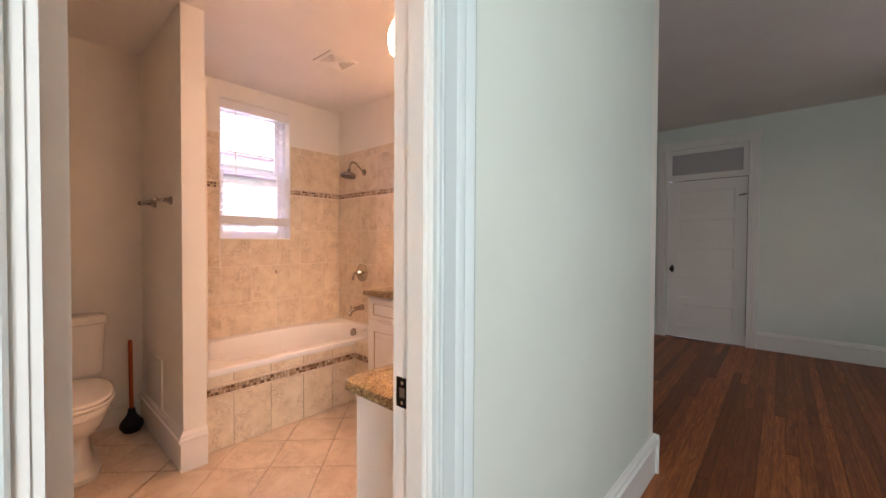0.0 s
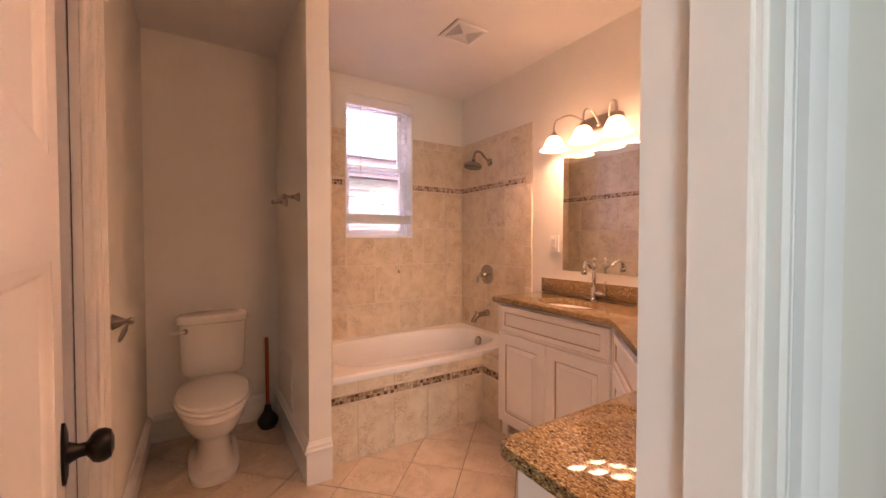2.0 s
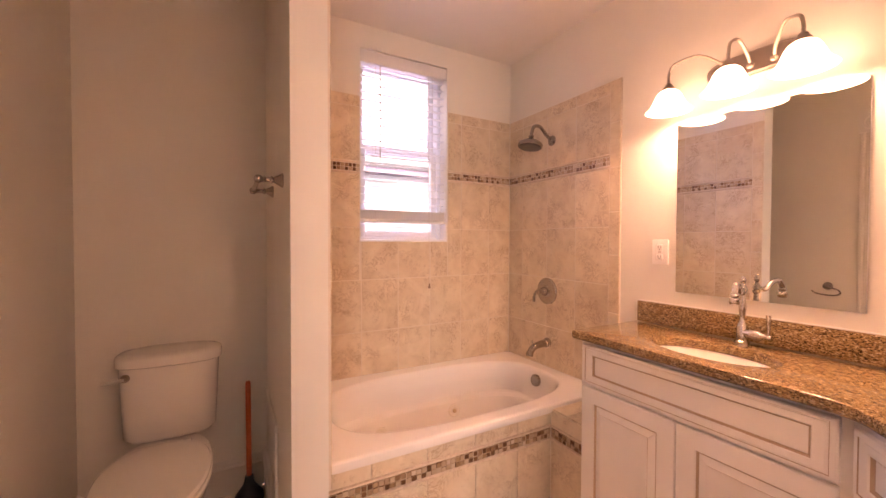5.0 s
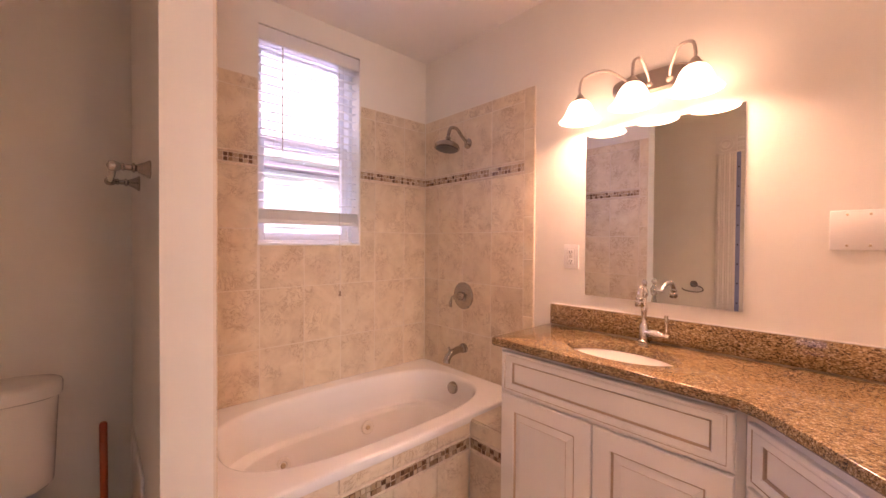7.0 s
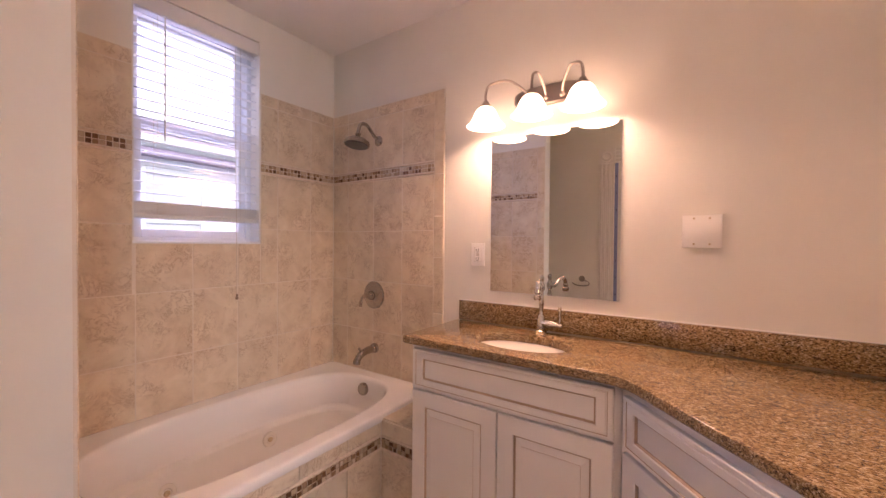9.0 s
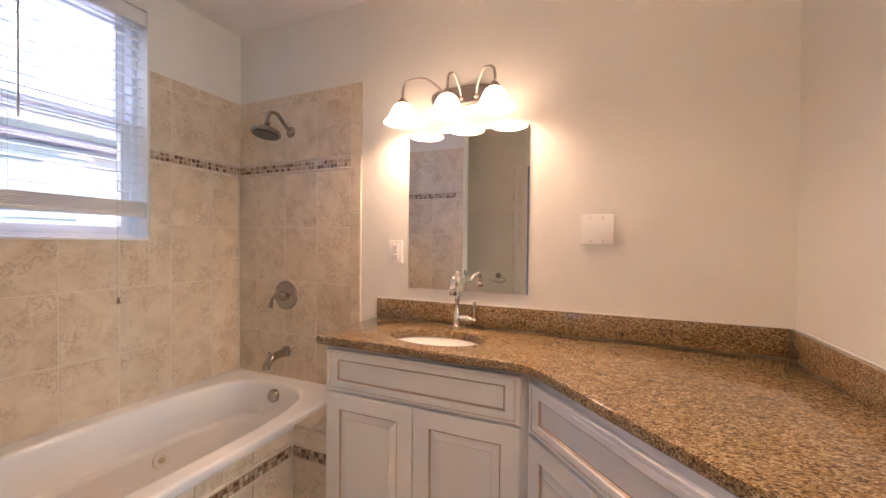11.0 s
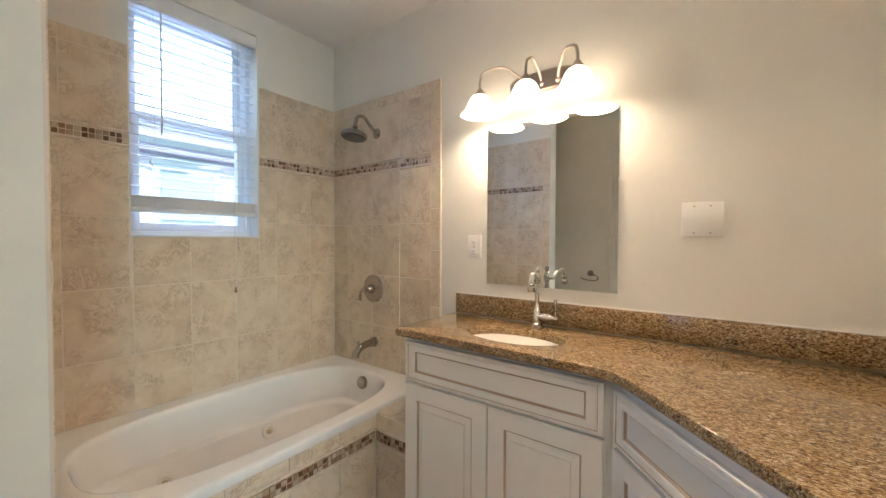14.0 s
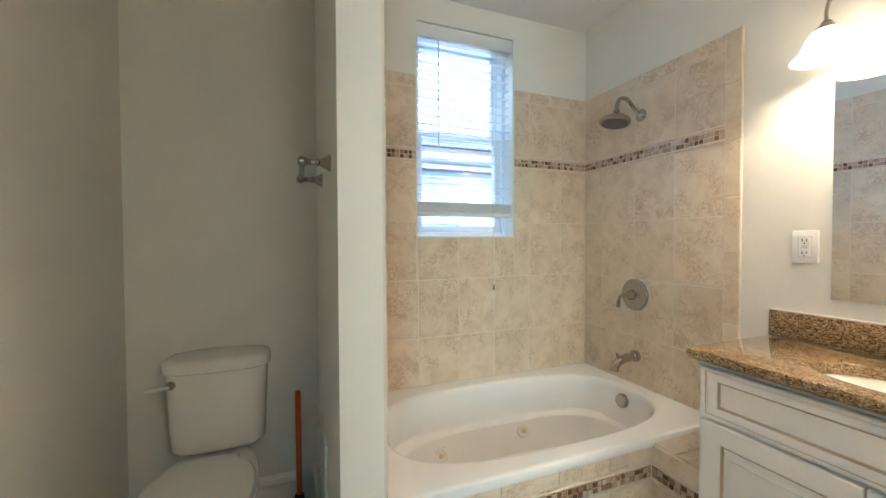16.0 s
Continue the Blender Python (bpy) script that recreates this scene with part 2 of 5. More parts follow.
def prism(bm, pts, vec, mat=0):
    v = Vector(vec)
    return loft(bm, [[Vector(p) for p in pts], [Vector(p) + v for p in pts]], mat=mat)


def basis(axis):
    w = Vector(axis).normalized()
    u = w.cross(Vector((0, 0, 1)) if abs(w.z) < 0.9 else Vector((1, 0, 0))).normalized()
    return u, w.cross(u), w


def lathe(bm, origin, axis, profile, seg=24, caps=True):
    """profile: (radius, distance along the axis)."""
    u, v, w = basis(axis)
    o = Vector(origin)
    rings = [[o + w * d + (u * math.cos(a) + v * math.sin(a)) * max(r, 1e-4) for a in (2 * math.pi * i / seg for i in range(seg))] for r, d in profile]
    return loft(bm, rings, caps, caps)


def tube(bm, pts, radius, seg=12):
    pts = [Vector(p) for p in pts]
    radii = radius if isinstance(radius, (list, tuple)) else [radius] * len(pts)
    rings, u = [], None
    for i, p in enumerate(pts):
        d = (pts[min(i + 1, len(pts) - 1)] - pts[max(i - 1, 0)]).normalized()
        u = basis(d)[0] if u is None else (u - d * u.dot(d)).normalized()
        v = d.cross(u)
        rings.append([p + (u * math.cos(a) + v * math.sin(a)) * radii[i] for a in (2 * math.pi * k / seg for k in range(seg))])
    return loft(bm, rings)


def curve(pts, n=24):
    """A smooth line through the points."""
    pts = [Vector(p) for p in pts]
    ext = [2 * pts[0] - pts[1]] + pts + [2 * pts[-1] - pts[-2]]
    out = []
    for i in range(1, len(ext) - 2):
        a, b, c, d = ext[i - 1:i + 3]
        for k in range(n):
            t = k / n
            out.append(0.5 * (2 * b + (c - a) * t + (2 * a - 5 * b + 4 * c - d) * t * t + (3 * b - a - 3 * c + d) * t ** 3))
    return out + [pts[-1]]


def oval(cx, cy, a, b, z, n=2.0, k=48, egg=0.0):
    """A ring in the plane z; n: 2 is an ellipse, more is squarer; egg: narrower towards +x."""
    out = []
    for i in range(k):
        t = 2 * math.pi * i / k
        c, s = math.cos(t), math.sin(t)
        x, y = math.copysign(abs(c) ** (2 / n), c), math.copysign(abs(s) ** (2 / n), s)
        out.append(Vector((cx + a * x, cy + b * y * (1 - egg * x), z)))
    return out
# ---- the rooms ----
H, HH = 2.405, 2.63  # ceiling heights: bathroom, hall
XD, XH = 2.565, 2.70  # door wall: bathroom face, hall face at the corner
XC = 2.667  # hall face beside the doorway, where the wall is thinner
YL = -2.23  # left wall
DL, DR, DT = -2.108, -1.545, 2.03  # entry doorway
LX0, LX1, LT, LW = 1.335, 1.98, 2.0, 0.105  # doorway in the left wall
PX, PY0, PY1 = 0.885, -1.516, -1.408  # partition
WY0, WY1, WZ0, WZ1 = -1.047, -0.490, 1.208, 2.278  # window opening

structure("floor", boxes((-0.0, YL, -0.12, XD + 0.06, 0, -0.006)), M_FGROUT, "brown grout bed under diagonal beige floor tiles")
structure("hall_floor", boxes((XD + 0.06, -3.4, -0.12, 4.75, 3.6, -0.012), (0.2, 0.105, -0.12, XD + 0.06, 3.6, -0.012)), M_DARK, "dark underfloor below the hall planks")
structure("side_room_floor", boxes((0.0, -4.6, -0.12, 2.60, YL, -0.012)), M_WOOD, "dark stained wooden floor of the side room")
structure("ceiling", boxes((-0.2, YL - 0.15, H, XH - 0.05, 0.1, H + 0.12)), M_CEIL, "smooth white painted bathroom ceiling")
structure("hall_ceiling", boxes((XC - 0.05, -3.4, HH, 4.75, 3.6, HH + 0.1), (0.2, 0.1, HH, XC - 0.05, 3.6, HH + 0.1)), M_CEIL, "smooth painted hall ceiling")
structure("side_room_ceiling", boxes((-0.2, -4.6, H + 0.004, 2.6, YL - 0.15, H + 0.12)), M_CEIL, "painted ceiling of the side room")

wall_window = structure("wall_window", boxes((-0.2, -4.6, 0, 0, WY0, H), (-0.2, WY1, 0, 0, 0.1, H), (-0.2, WY0, 0, 0, WY1, WZ0), (-0.2, WY0, WZ1, 0, WY1, H)), M_WALL,
                        "cream painted outer wall, tiled round the tub")
wall_mirror = structure("wall_mirror", boxes((0, 0, 0, XH, 0.105, HH)), M_WALL, "cream painted wall with tiled shower end")
bm = boxes((XD, -3.4, 0, XC, DL, HH), (XD, DL, DT, XC, DR, HH))
prism(bm, [(XD, DR, 0), (XC, DR, 0), (XH, 0, 0), (XD, 0, 0)], (0, 0, HH))
for f in bm.faces:
    f.material_index = int(all(abs(v.co.x - XD) < 0.001 for v in f.verts))
structure("wall_entry", bm, (M_HALL, M_WALL), "pale painted wall with the entry doorway")
structure("wall_left", boxes((0, YL - LW, 0, LX0, YL, H), (LX1, YL - LW, 0, XD, YL, H), (LX0, YL - LW, LT, LX1, YL, H)), M_WALL, "cream painted wall with a second doorway")
wall_partition = structure("wall_partition", boxes((0, PY0, 0, PX, PY1, H)), M_WALL, "cream painted partition between toilet and tub")
structure("wall_far", boxes((0.2, 3.5, 0, 2.07, 3.65, HH), (2.89, 3.5, 0, 4.75, 3.65, HH), (2.07, 3.5, 2.36, 2.89, 3.65, HH)), M_HALL, "pale painted far wall of the next room")
structure("wall_far_side", boxes((0.1, 0.105, 0, 0.2, 3.6, HH)), M_HALL, "plain side wall of the next room")
# The opening at y 1.73 to 2.67 is added, unseen, for the fill lamp.
structure("wall_hall_side", boxes((4.75, -3.4, 0, 4.9, -3.26, HH), (4.75, -2.44, 0, 4.9, 1.73, HH), (4.75, -3.26, 0, 4.9, -2.44, 0.78), (4.75, -3.26, 2.22, 4.9, -2.44, HH), (4.75, 2.67, 0, 4.9, 3.6, HH), (4.75, 1.73, 0, 4.9, 2.67, 0.78), (4.75, 1.73, 2.22, 4.9, 2.67, HH)), M_HALL, "plain side wall of the hall with a daylight opening and an added one")
# Unseen slabs, added only to block sun through hall and side room openings.
structure("porch_roof", boxes((4.9, -6.8, 2.66, 8.2, 3.6, 2.78), (0.8, -7.4, 2.56, 4.7, -4.72, 2.65)), M_CEIL, "plain slabs added out of view to keep the sun out of the openings")
structure("wall_hall_end", boxes((XC, -3.5, 0, 4.75, -3.4, HH)), M_HALL, "plain end wall of the hall")
structure("wall_side_room", boxes((0, -4.7, 0, 1.56, -4.6, H), (2.34, -4.7, 0, 2.6, -4.6, H), (1.56, -4.7, 0, 2.34, -4.6, 0.83), (1.56, -4.7, 1.97, 2.34, -4.6, H), (2.5, -4.6, 0, XD, YL - LW, H)), M_HALL, "plain walls of the dark side room")
# Added panel; the dark behind the far door is put into its colour.
structure("panel_far_dark", boxes((2.0, 4.2, 0, 3.0, 4.3, HH)), M_DARK, "near-black panel added behind the far door for the dark there")


# ---- trim ----
def base_profile(h):
    """Outline of a tall baseboard: distance from the wall and height."""
    return [(0, 0), (0.016, 0), (0.016, h * 0.74), (0.026, h * 0.76), (0.028, h * 0.82), (0.020, h * 0.86), (0.018, h * 0.92), (0.008, h * 0.97), (0.006, h), (0, h)]


def baseboard(p0, p1, out, h=0.205):
    bm = bmesh.new()
    p0, p1, out = Vector((*p0, 0)), Vector((*p1, 0)), Vector((*out, 0))
    prism(bm, [p0 + out * d + Vector((0, 0, z)) for d, z in base_profile(h)], p1 - p0)
    return structure("baseboard", bm, M_TRIM, "white painted wooden baseboard with moulded cap")


baseboard((0.0, YL), (LX0 - 0.216, YL), (0, 1), 0.16)
baseboard((0.0, YL + 0.028), (0.0, PY0 - 0.028), (1, 0), 0.16)
baseboard((XC + 0.003, DR + 0.118), (XH, 0.105), (1, 0), 0.205)
baseboard((XH + 0.03, 0.105), (1.0, 0.105), (0, 1), 0.205)
baseboard((2.99, 3.5), (4.75, 3.5), (0, -1), 0.20)
baseboard((0.2, 3.5), (1.95, 3.5), (0, -1), 0.20)
# the partition's base wraps its end
bm = bmesh.new()
rings = []
for d, z in base_profile(0.205):
    rings.append([Vector((0, PY0 - d, z)), Vector((PX + d, PY0 - d, z)), Vector((PX + d, PY1 + 0.0, z)), Vector((PX - 0.001, PY1 - 0.0, z)), Vector((PX - 0.001, PY0 + 0.001, z)), Vector((0, PY0 + 0.001, z))])
loft(bm, rings)
structure("baseboard", bm, M_TRIM, "white painted baseboard wrapping the partition's end")


def moulded(w):
    """Outline of a moulded casing: a bead at the inner edge, a flat, a raised outer band."""
    return [(0, 0), (0, 0.010), (0.004, 0.014), (0.010, 0.014), (0.014, 0.009), (0.018, 0.013), (0.024, 0.012), (0.028, 0.008), (w * 0.54, 0.009), (w * 0.60, 0.015), (w * 0.70, 0.017),
            (w * 0.76, 0.013), (w * 0.82, 0.019), (w * 0.92, 0.024), (w, 0.020), (w, 0)]


def flutes(w, d=0.022, groove=0.45):
    """Outline of a fluted casing: across its width, and proud of the wall."""
    pts = [(0, 0), (0, d * 0.7), (w * 0.06, d)]
    for a in (0.16, 0.42, 0.68):
        pts += [(w * a, d), (w * (a + 0.035), d * (1 - groove)), (w * (a + 0.125), d * (1 - groove)), (w * (a + 0.16), d)]
    return pts + [(w * 0.94, d), (w, d * 0.7), (w, 0)]


def casing(name, origin, along, out, width, height, w, label, shape=flutes, paint=M_TRIM):
    """Fluted legs, head and corner blocks round an opening."""
    o, a, n = Vector(origin), Vector(along), Vector(out)
    top = thing(name, *(o + a * width / 2), label, "door trim")
    tagged(top, kind="structure")
    up = Vector((0, 0, 1))
    for x0 in (-w, width):
        bm = bmesh.new()
        prism(bm, [o + a * (x0 + u if x0 > 0 else -u) + n * d for u, d in shape(w)], up * height)
        part("casing_leg", bm, paint, top)
        bm = bmesh.new()
        c = o + a * (x0 + w / 2) + n * 0.001 + up * (height + w / 2)
        u, q = a * (w / 2 + 0.006), up * (w / 2 + 0.004)
        prism(bm, [c - u - q, c + u - q, c + u + q, c - u + q], n * 0.030)
        lathe(bm, c + n * 0.030, n, [(w * 0.42, -0.002), (w * 0.40, 0.006), (w * 0.33, 0.006), (w * 0.30, 0.001), (w * 0.22, 0.001), (w * 0.18, 0.007), (w * 0.05, 0.009)], 28)
        part("corner_block", bm, paint, top)
    bm = bmesh.new()
    prism(bm, [o + up * (height + u) + n * d for u, d in shape(w)], a * width)
    part("casing_head", bm, paint, top)
    return top


casing("trim", (XC, DL, 0), (0, 1, 0), (1, 0, 0), DR - DL, DT, 0.115, "white painted moulded wooden casing of the entry doorway", moulded, M_HTRIM)
casing("trim", (LX0 - 0.083, YL, 0), (1, 0, 0), (0, 1, 0), LX1 - LX0 + 0.089, LT - 0.02, 0.13, "white painted fluted casing with corner blocks")
casing("trim", (2.07, 3.5, 0), (1, 0, 0), (0, -1, 0), 0.82, 2.36, 0.10, "white painted casing round far door and transom")

# jamb linings with stops
bm = bmesh.new()
for y0, y1, s in ((DR - 0.012, DR + 0.0, -1), (DL, DL + 0.012, 1)):
    box(bm, XD - 0.002, y0, 0, XC - 0.001, y1, DT)
    yy = y0 if s < 0 else y1
    box(bm, XD + 0.050, min(yy, yy + s * 0.010), 0, XC - 0.006, max(yy, yy + s * 0.010), DT)
box(bm, XD - 0.002, DL + 0.012, DT - 0.012, XC - 0.001, DR - 0.012, DT)
jamb = structure("door_jamb", bm, M_TRIM, "white painted lining of the entry doorway")
bm = bmesh.new()
box(bm, LX0 - 0.050, YL + 0.0005, 0, LX0 + 0.002, YL + 0.014, LT - 0.02, bevel=0.002)
box(bm, LX0, YL - 0.020, 0, LX0 + 0.015, YL, LT)
box(bm, LX0, YL - LW - 0.002, 0, LX0 + 0.015, YL - 0.062, LT)
box(bm, LX0 - 0.02, YL - LW - 0.022, 0, LX0 + 0.004, YL - LW - 0.002, LT, bevel=0.003)
box(bm, LX0 - 0.10, YL - LW - 0.030, 0, LX0 - 0.02, YL - LW - 0.002, LT, bevel=0.004)
for x0, x1, s in ((LX1 - 0.015, LX1, -1),):
    box(bm, x0, YL - LW - 0.002, 0, x1, YL + 0.004, LT)
    xx = x1 if s > 0 else x0
    box(bm, min(xx, xx + s * 0.012), YL - 0.052, 0, max(xx, xx + s * 0.012), YL - 0.022, LT)
    box(bm, min(xx, xx + s * 0.006), YL - 0.088, 0, max(xx, xx + s * 0.006), YL - 0.070, LT)
box(bm, LX0 + 0.015, YL - LW - 0.002, LT - 0.015, LX1 - 0.015, YL + 0.004, LT)
structure("door_jamb", bm, M_TRIM, "white painted lining of the second doorway")

# Solid box, no hollow: the slot's shade is put into its colour.
structure("door_slot_shade", boxes((LX0 - 0.004, YL - 0.062, 0, LX0 + 0.004, YL - 0.020, LT)), M_DARK, "near-black strip in the jamb for the shade in the sliding door's slot")
structure("door_3", boxes((LX0 + 0.002, YL - 0.059, 0.006, LX0 + 0.011, YL - 0.024, LT - 0.016), bevel=0.002), M_TRIM, "edge of a white sliding door slid into its slot")
# Strip of guessed make: the blue daylight falling here is put into its colour.
blue_strip = thing("daylit_strip", LX0 - 0.066, YL, 0.0, "narrow strip with screws beside the casing, blue daylight put into its colour", "seal strip")
part("strip", boxes((LX0 - 0.081, YL + 0.0005, 0, LX0 - 0.052, YL + 0.006, LT - 0.022)), material("daylit_blue_grey", (0.23, 0.28, 0.50), 0.5), blue_strip)
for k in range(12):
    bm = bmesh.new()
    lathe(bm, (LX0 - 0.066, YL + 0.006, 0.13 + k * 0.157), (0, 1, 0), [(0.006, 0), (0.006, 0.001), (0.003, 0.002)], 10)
    part("screw", bm, M_DARK, blue_strip)

# strike plate in the entry jamb
strike = thing("strike_plate", 2.594, DR - 0.012, 0.846, "dark bronze strike plate on the door jamb", "strike plate")
bm = bmesh.new()
for z0, z1, x0, x1 in ((0.846, 0.866, 2.577, 2.611), (0.888, 0.909, 2.577, 2.611), (0.866, 0.888, 2.577, 2.584), (0.866, 0.888, 2.602, 2.611)):
    box(bm, x0, DR - 0.0155, z0, x1, DR - 0.0122, z1)
part("plate", bm, M_BRONZE, strike)
part("latch_hole", boxes((2.584, DR - 0.0135, 0.866, 2.602, DR - 0.0122, 0.888)), M_AGED, strike)
for z in (0.856, 0.898):
    bm = bmesh.new()
    lathe(bm, (2.594, DR - 0.0155, z), (0, -1, 0), [(0.004, 0), (0.003, 0.001)], 10)
    part("screw", bm, M_BRASS, strike)


def panelled_leaf(name, w, h, t, panels, label, at, knob_z, knob_in=0.055, knobs=(-1, 1)):
    """A door leaf with recessed panels: hinge at the origin, along +x, faces to +-y."""
    top = thing(name, *at, label, "door")
    o = Vector(at)
    st = 0.105
    rows = [(0, -t / 2, 0, st, t / 2, h), (w - st, -t / 2, 0, w, t / 2, h)]
    edges = [0] + [z for p in panels for z in p] + [h]
    for z0, z1 in zip(edges[::2], edges[1::2]):
        rows.append((st, -t / 2, z0, w - st, t / 2, z1))
    bm = boxes(*[(r[0] + o.x, r[1] + o.y, r[2] + o.z, r[3] + o.x, r[4] + o.y, r[5] + o.z) for r in rows])
    part("leaf_frame", bm, M_TRIM, top)
    for z0, z1 in panels:
        bm = bmesh.new()
        for s in (-1, 1):
            rings = []
            for inset, d in ((0, t / 2 - 0.001), (0.012, t / 2 - 0.003), (0.022, t / 2 - 0.012), (0.030, t / 2 - 0.012)):
                rings.append([o + Vector((x, s * d, z)) for x, z in ((st + inset, z0 + inset), (w - st - inset, z0 + inset), (w - st - inset, z1 - inset), (st + inset, z1 - inset))])
            loft(bm, rings, False, True)
        part("panel", bm, M_TRIM, top)
    for s in knobs:
        bm = bmesh.new()
        c = o + Vector((w - knob_in, s * t / 2, knob_z))
        q = Vector((0, s, 0))
        rose = [c + Vector((0.020 * math.cos(a), 0, 0.050 * math.sin(a))) for a in (2 * math.pi * i / 24 for i in range(24))]
        loft(bm, [rose, [p + q * 0.004 for p in rose], [c + (p - c) * 0.7 + q * 0.007 for p in rose]])
        lathe(bm, c, q, [(0.019, 0.005), (0.015, 0.011), (0.011, 0.020), (0.011, 0.028), (0.016, 0.032), (0.023, 0.036), (0.0265, 0.043), (0.0265, 0.051), (0.022, 0.059), (0.010, 0.063)], 28)
        part("door_knob", bm, M_BRONZE, top, "dark bronze round door knob")
    return top


leaf = panelled_leaf("door_1", 0.608, 2.0, 0.034, ((0.20, 0.64), (0.76, 1.15), (1.30, 1.70), (1.80, 1.90)),
                     "white painted panelled door standing open against the side doorway", (0, 0, 0.008), 0.842, 0.034, (-1,))
tagged(leaf, kind="structure")
leaf.matrix_world = Matrix.Translation(Vector((2.542, -2.0735, 0.008)) * U) @ Matrix.Rotation(radians(180 + 8.0), 4, "Z")

far = panelled_leaf("door_2", 0.80, 1.965, 0.035, tuple((0.14 + 0.355 * i, 0.14 + 0.355 * i + 0.285) for i in range(5)),
                    "white five-panel door, closed, under a transom", (0, 0, 0.005), 0.86)
tagged(far, kind="structure")
far.matrix_world = Matrix.Translation(Vector((2.88, 3.56, 0.005)) * U) @ Matrix.Rotation(radians(180), 4, "Z")
transom = thing("window_2", 2.48, 3.54, 1.98, "white framed transom pane above the far door", "window")
tagged(transom, kind="structure")
part("transom_frame", boxes((2.07, 3.51, 1.98, 2.89, 3.57, 2.045), (2.07, 3.51, 2.30, 2.89, 3.57, 2.36), (2.07, 3.51, 2.045, 2.12, 3.57, 2.30), (2.84, 3.51, 2.045, 2.89, 3.57, 2.30)), M_TRIM, transom)
part("pane", boxes((2.12, 3.54, 2.045, 2.84, 3.545, 2.30)), material("frosted_pane", (0.42, 0.40, 0.40), 0.3), transom, "grey translucent pane")

hook = thing("door_hook", 2.848, 3.538, 1.763, "small dark metal hook latch at the far door's edge", "latch")
bm = bmesh.new()
lathe(bm, (2.848, 3.541, 1.763), (0, -1, 0), [(0.012, 0), (0.012, 0.004), (0.006, 0.008), (0.005, 0.02)], 12)
part("plate", bm, M_BRONZE, hook)
bm = bmesh.new()
tube(bm, curve([(2.848 + 0.03, 3.522, 1.763 + 0.004), (2.848, 3.520, 1.763), (2.848 - 0.035, 3.522, 1.763 - 0.006), (2.848 - 0.042, 3.524, 1.763 - 0.02)], 5), 0.005, 8)
part("arm", bm, M_BRONZE, hook)

# ---- window ----
win = thing("window_1", -0.1, (WY0 + WY1) / 2, WZ0, "white vinyl sash window, bright with daylight", "window")
tagged(win, kind="structure")


def frame_part(name, y0, y1, z0, z1, x0, x1, w, wb, parent, label=""):
    bm = boxes((x0, y0, z0, x1, y0 + w, z1), (x0, y1 - w, z0, x1, y1, z1), (x0, y0 + w, z0, x1, y1 - w, z0 + wb), (x0, y0 + w, z1 - w, x1, y1 - w, z1), bevel=0.003)
    return part(name, bm, M_VINYL, parent, label)


frame_part("window_frame", WY0, WY1, WZ0, WZ1, -0.19, -0.085, 0.028, 0.028, win)
for name, z0, z1, x0, x1 in (("upper_sash", 1.735, WZ1 - 0.028, -0.17, -0.14), ("lower_sash", WZ0 + 0.028, 1.775, -0.135, -0.10)):
    s = frame_part(name, WY0 + 0.028, WY1 - 0.028, z0, z1, x0, x1, 0.036, 0.036, win)
    p = part("pane", boxes(((x0 + x1) / 2 - 0.002, WY0 + 0.064, z0 + 0.036, (x0 + x1) / 2 + 0.002, WY1 - 0.064, z1 - 0.036)), M_GLASS, s, "clear glass pane")
    p.visible_shadow = False
part("window_sill", boxes((-0.085, WY0, WZ0, 0.004, WY1, WZ0 + 0.012), bevel=0.003), M_VINYL, win)
part("reveal", boxes((-0.085, WY0, WZ0 + 0.012, 0.002, WY0 + 0.006, WZ1), (-0.085, WY1 - 0.006, WZ0 + 0.012, 0.002, WY1, WZ1)), M_TRIM, win)

blind = thing("window_blind", -0.03, (WY0 + WY1) / 2, 1.32, "white slatted blind, slats open, lowered above the sill", "blind")
y0, y1 = WY0 + 0.014, WY1 - 0.014
part("valance", boxes((-0.012, WY0 + 0.007, 2.205, -0.002, WY1 - 0.007, 2.272), bevel=0.002), M_BLIND, blind, "flat white valance board")
part("headrail", boxes((-0.055, y0, 2.205, -0.016, y1, 2.25)), M_BLIND, blind)
prof = [(-0.022, 0.0), (-0.012, 0.0025), (0.0, 0.0035), (0.012, 0.0025), (0.022, 0.0)]
ring = [(x, z + 0.0012) for x, z in prof] + [(x, z - 0.0012) for x, z in reversed(prof)]
tilt = radians(-9)
zs = 2.185
while zs > 1.41:
    bm = bmesh.new()
    prism(bm, [(-0.036 + x * math.cos(tilt) - z * math.sin(tilt), y0, zs + x * math.sin(tilt) + z * math.cos(tilt)) for x, z in ring], (0, y1 - y0, 0))
    part("slat", bm, M_BLIND, blind)
    zs -= 0.0445
for k in range(9):
    z = 1.338 + k * 0.0058
    dx = 0.0015 * ((k * 7) % 3 - 1)
    part("gathered_slat", boxes((-0.062 + dx, y0 - 0.004, z, -0.012 + dx, y1 + 0.002, z + 0.0042)), M_BLIND, blind)
part("bottom_rail", boxes((-0.066, y0 - 0.004, 1.316, -0.010, y1 + 0.002, 1.337), bevel=0.004), M_BLIND, blind)
for yy in (-0.95, -0.59):
    for xx in (-0.060, -0.013):
        bm = bmesh.new()
        tube(bm, [(xx, yy, 2.2), (xx, yy, 1.33)], 0.0010, 6)
        part("ladder_cord", bm, M_CORD, blind)
bm = bmesh.new()
tube(bm, [(-0.004, -0.925, 2.2), (-0.003, -0.926, 1.66)], 0.0035, 8)
part("tilt_wand", bm, M_CORD, blind, "thin grey tilt wand")
bm = bmesh.new()
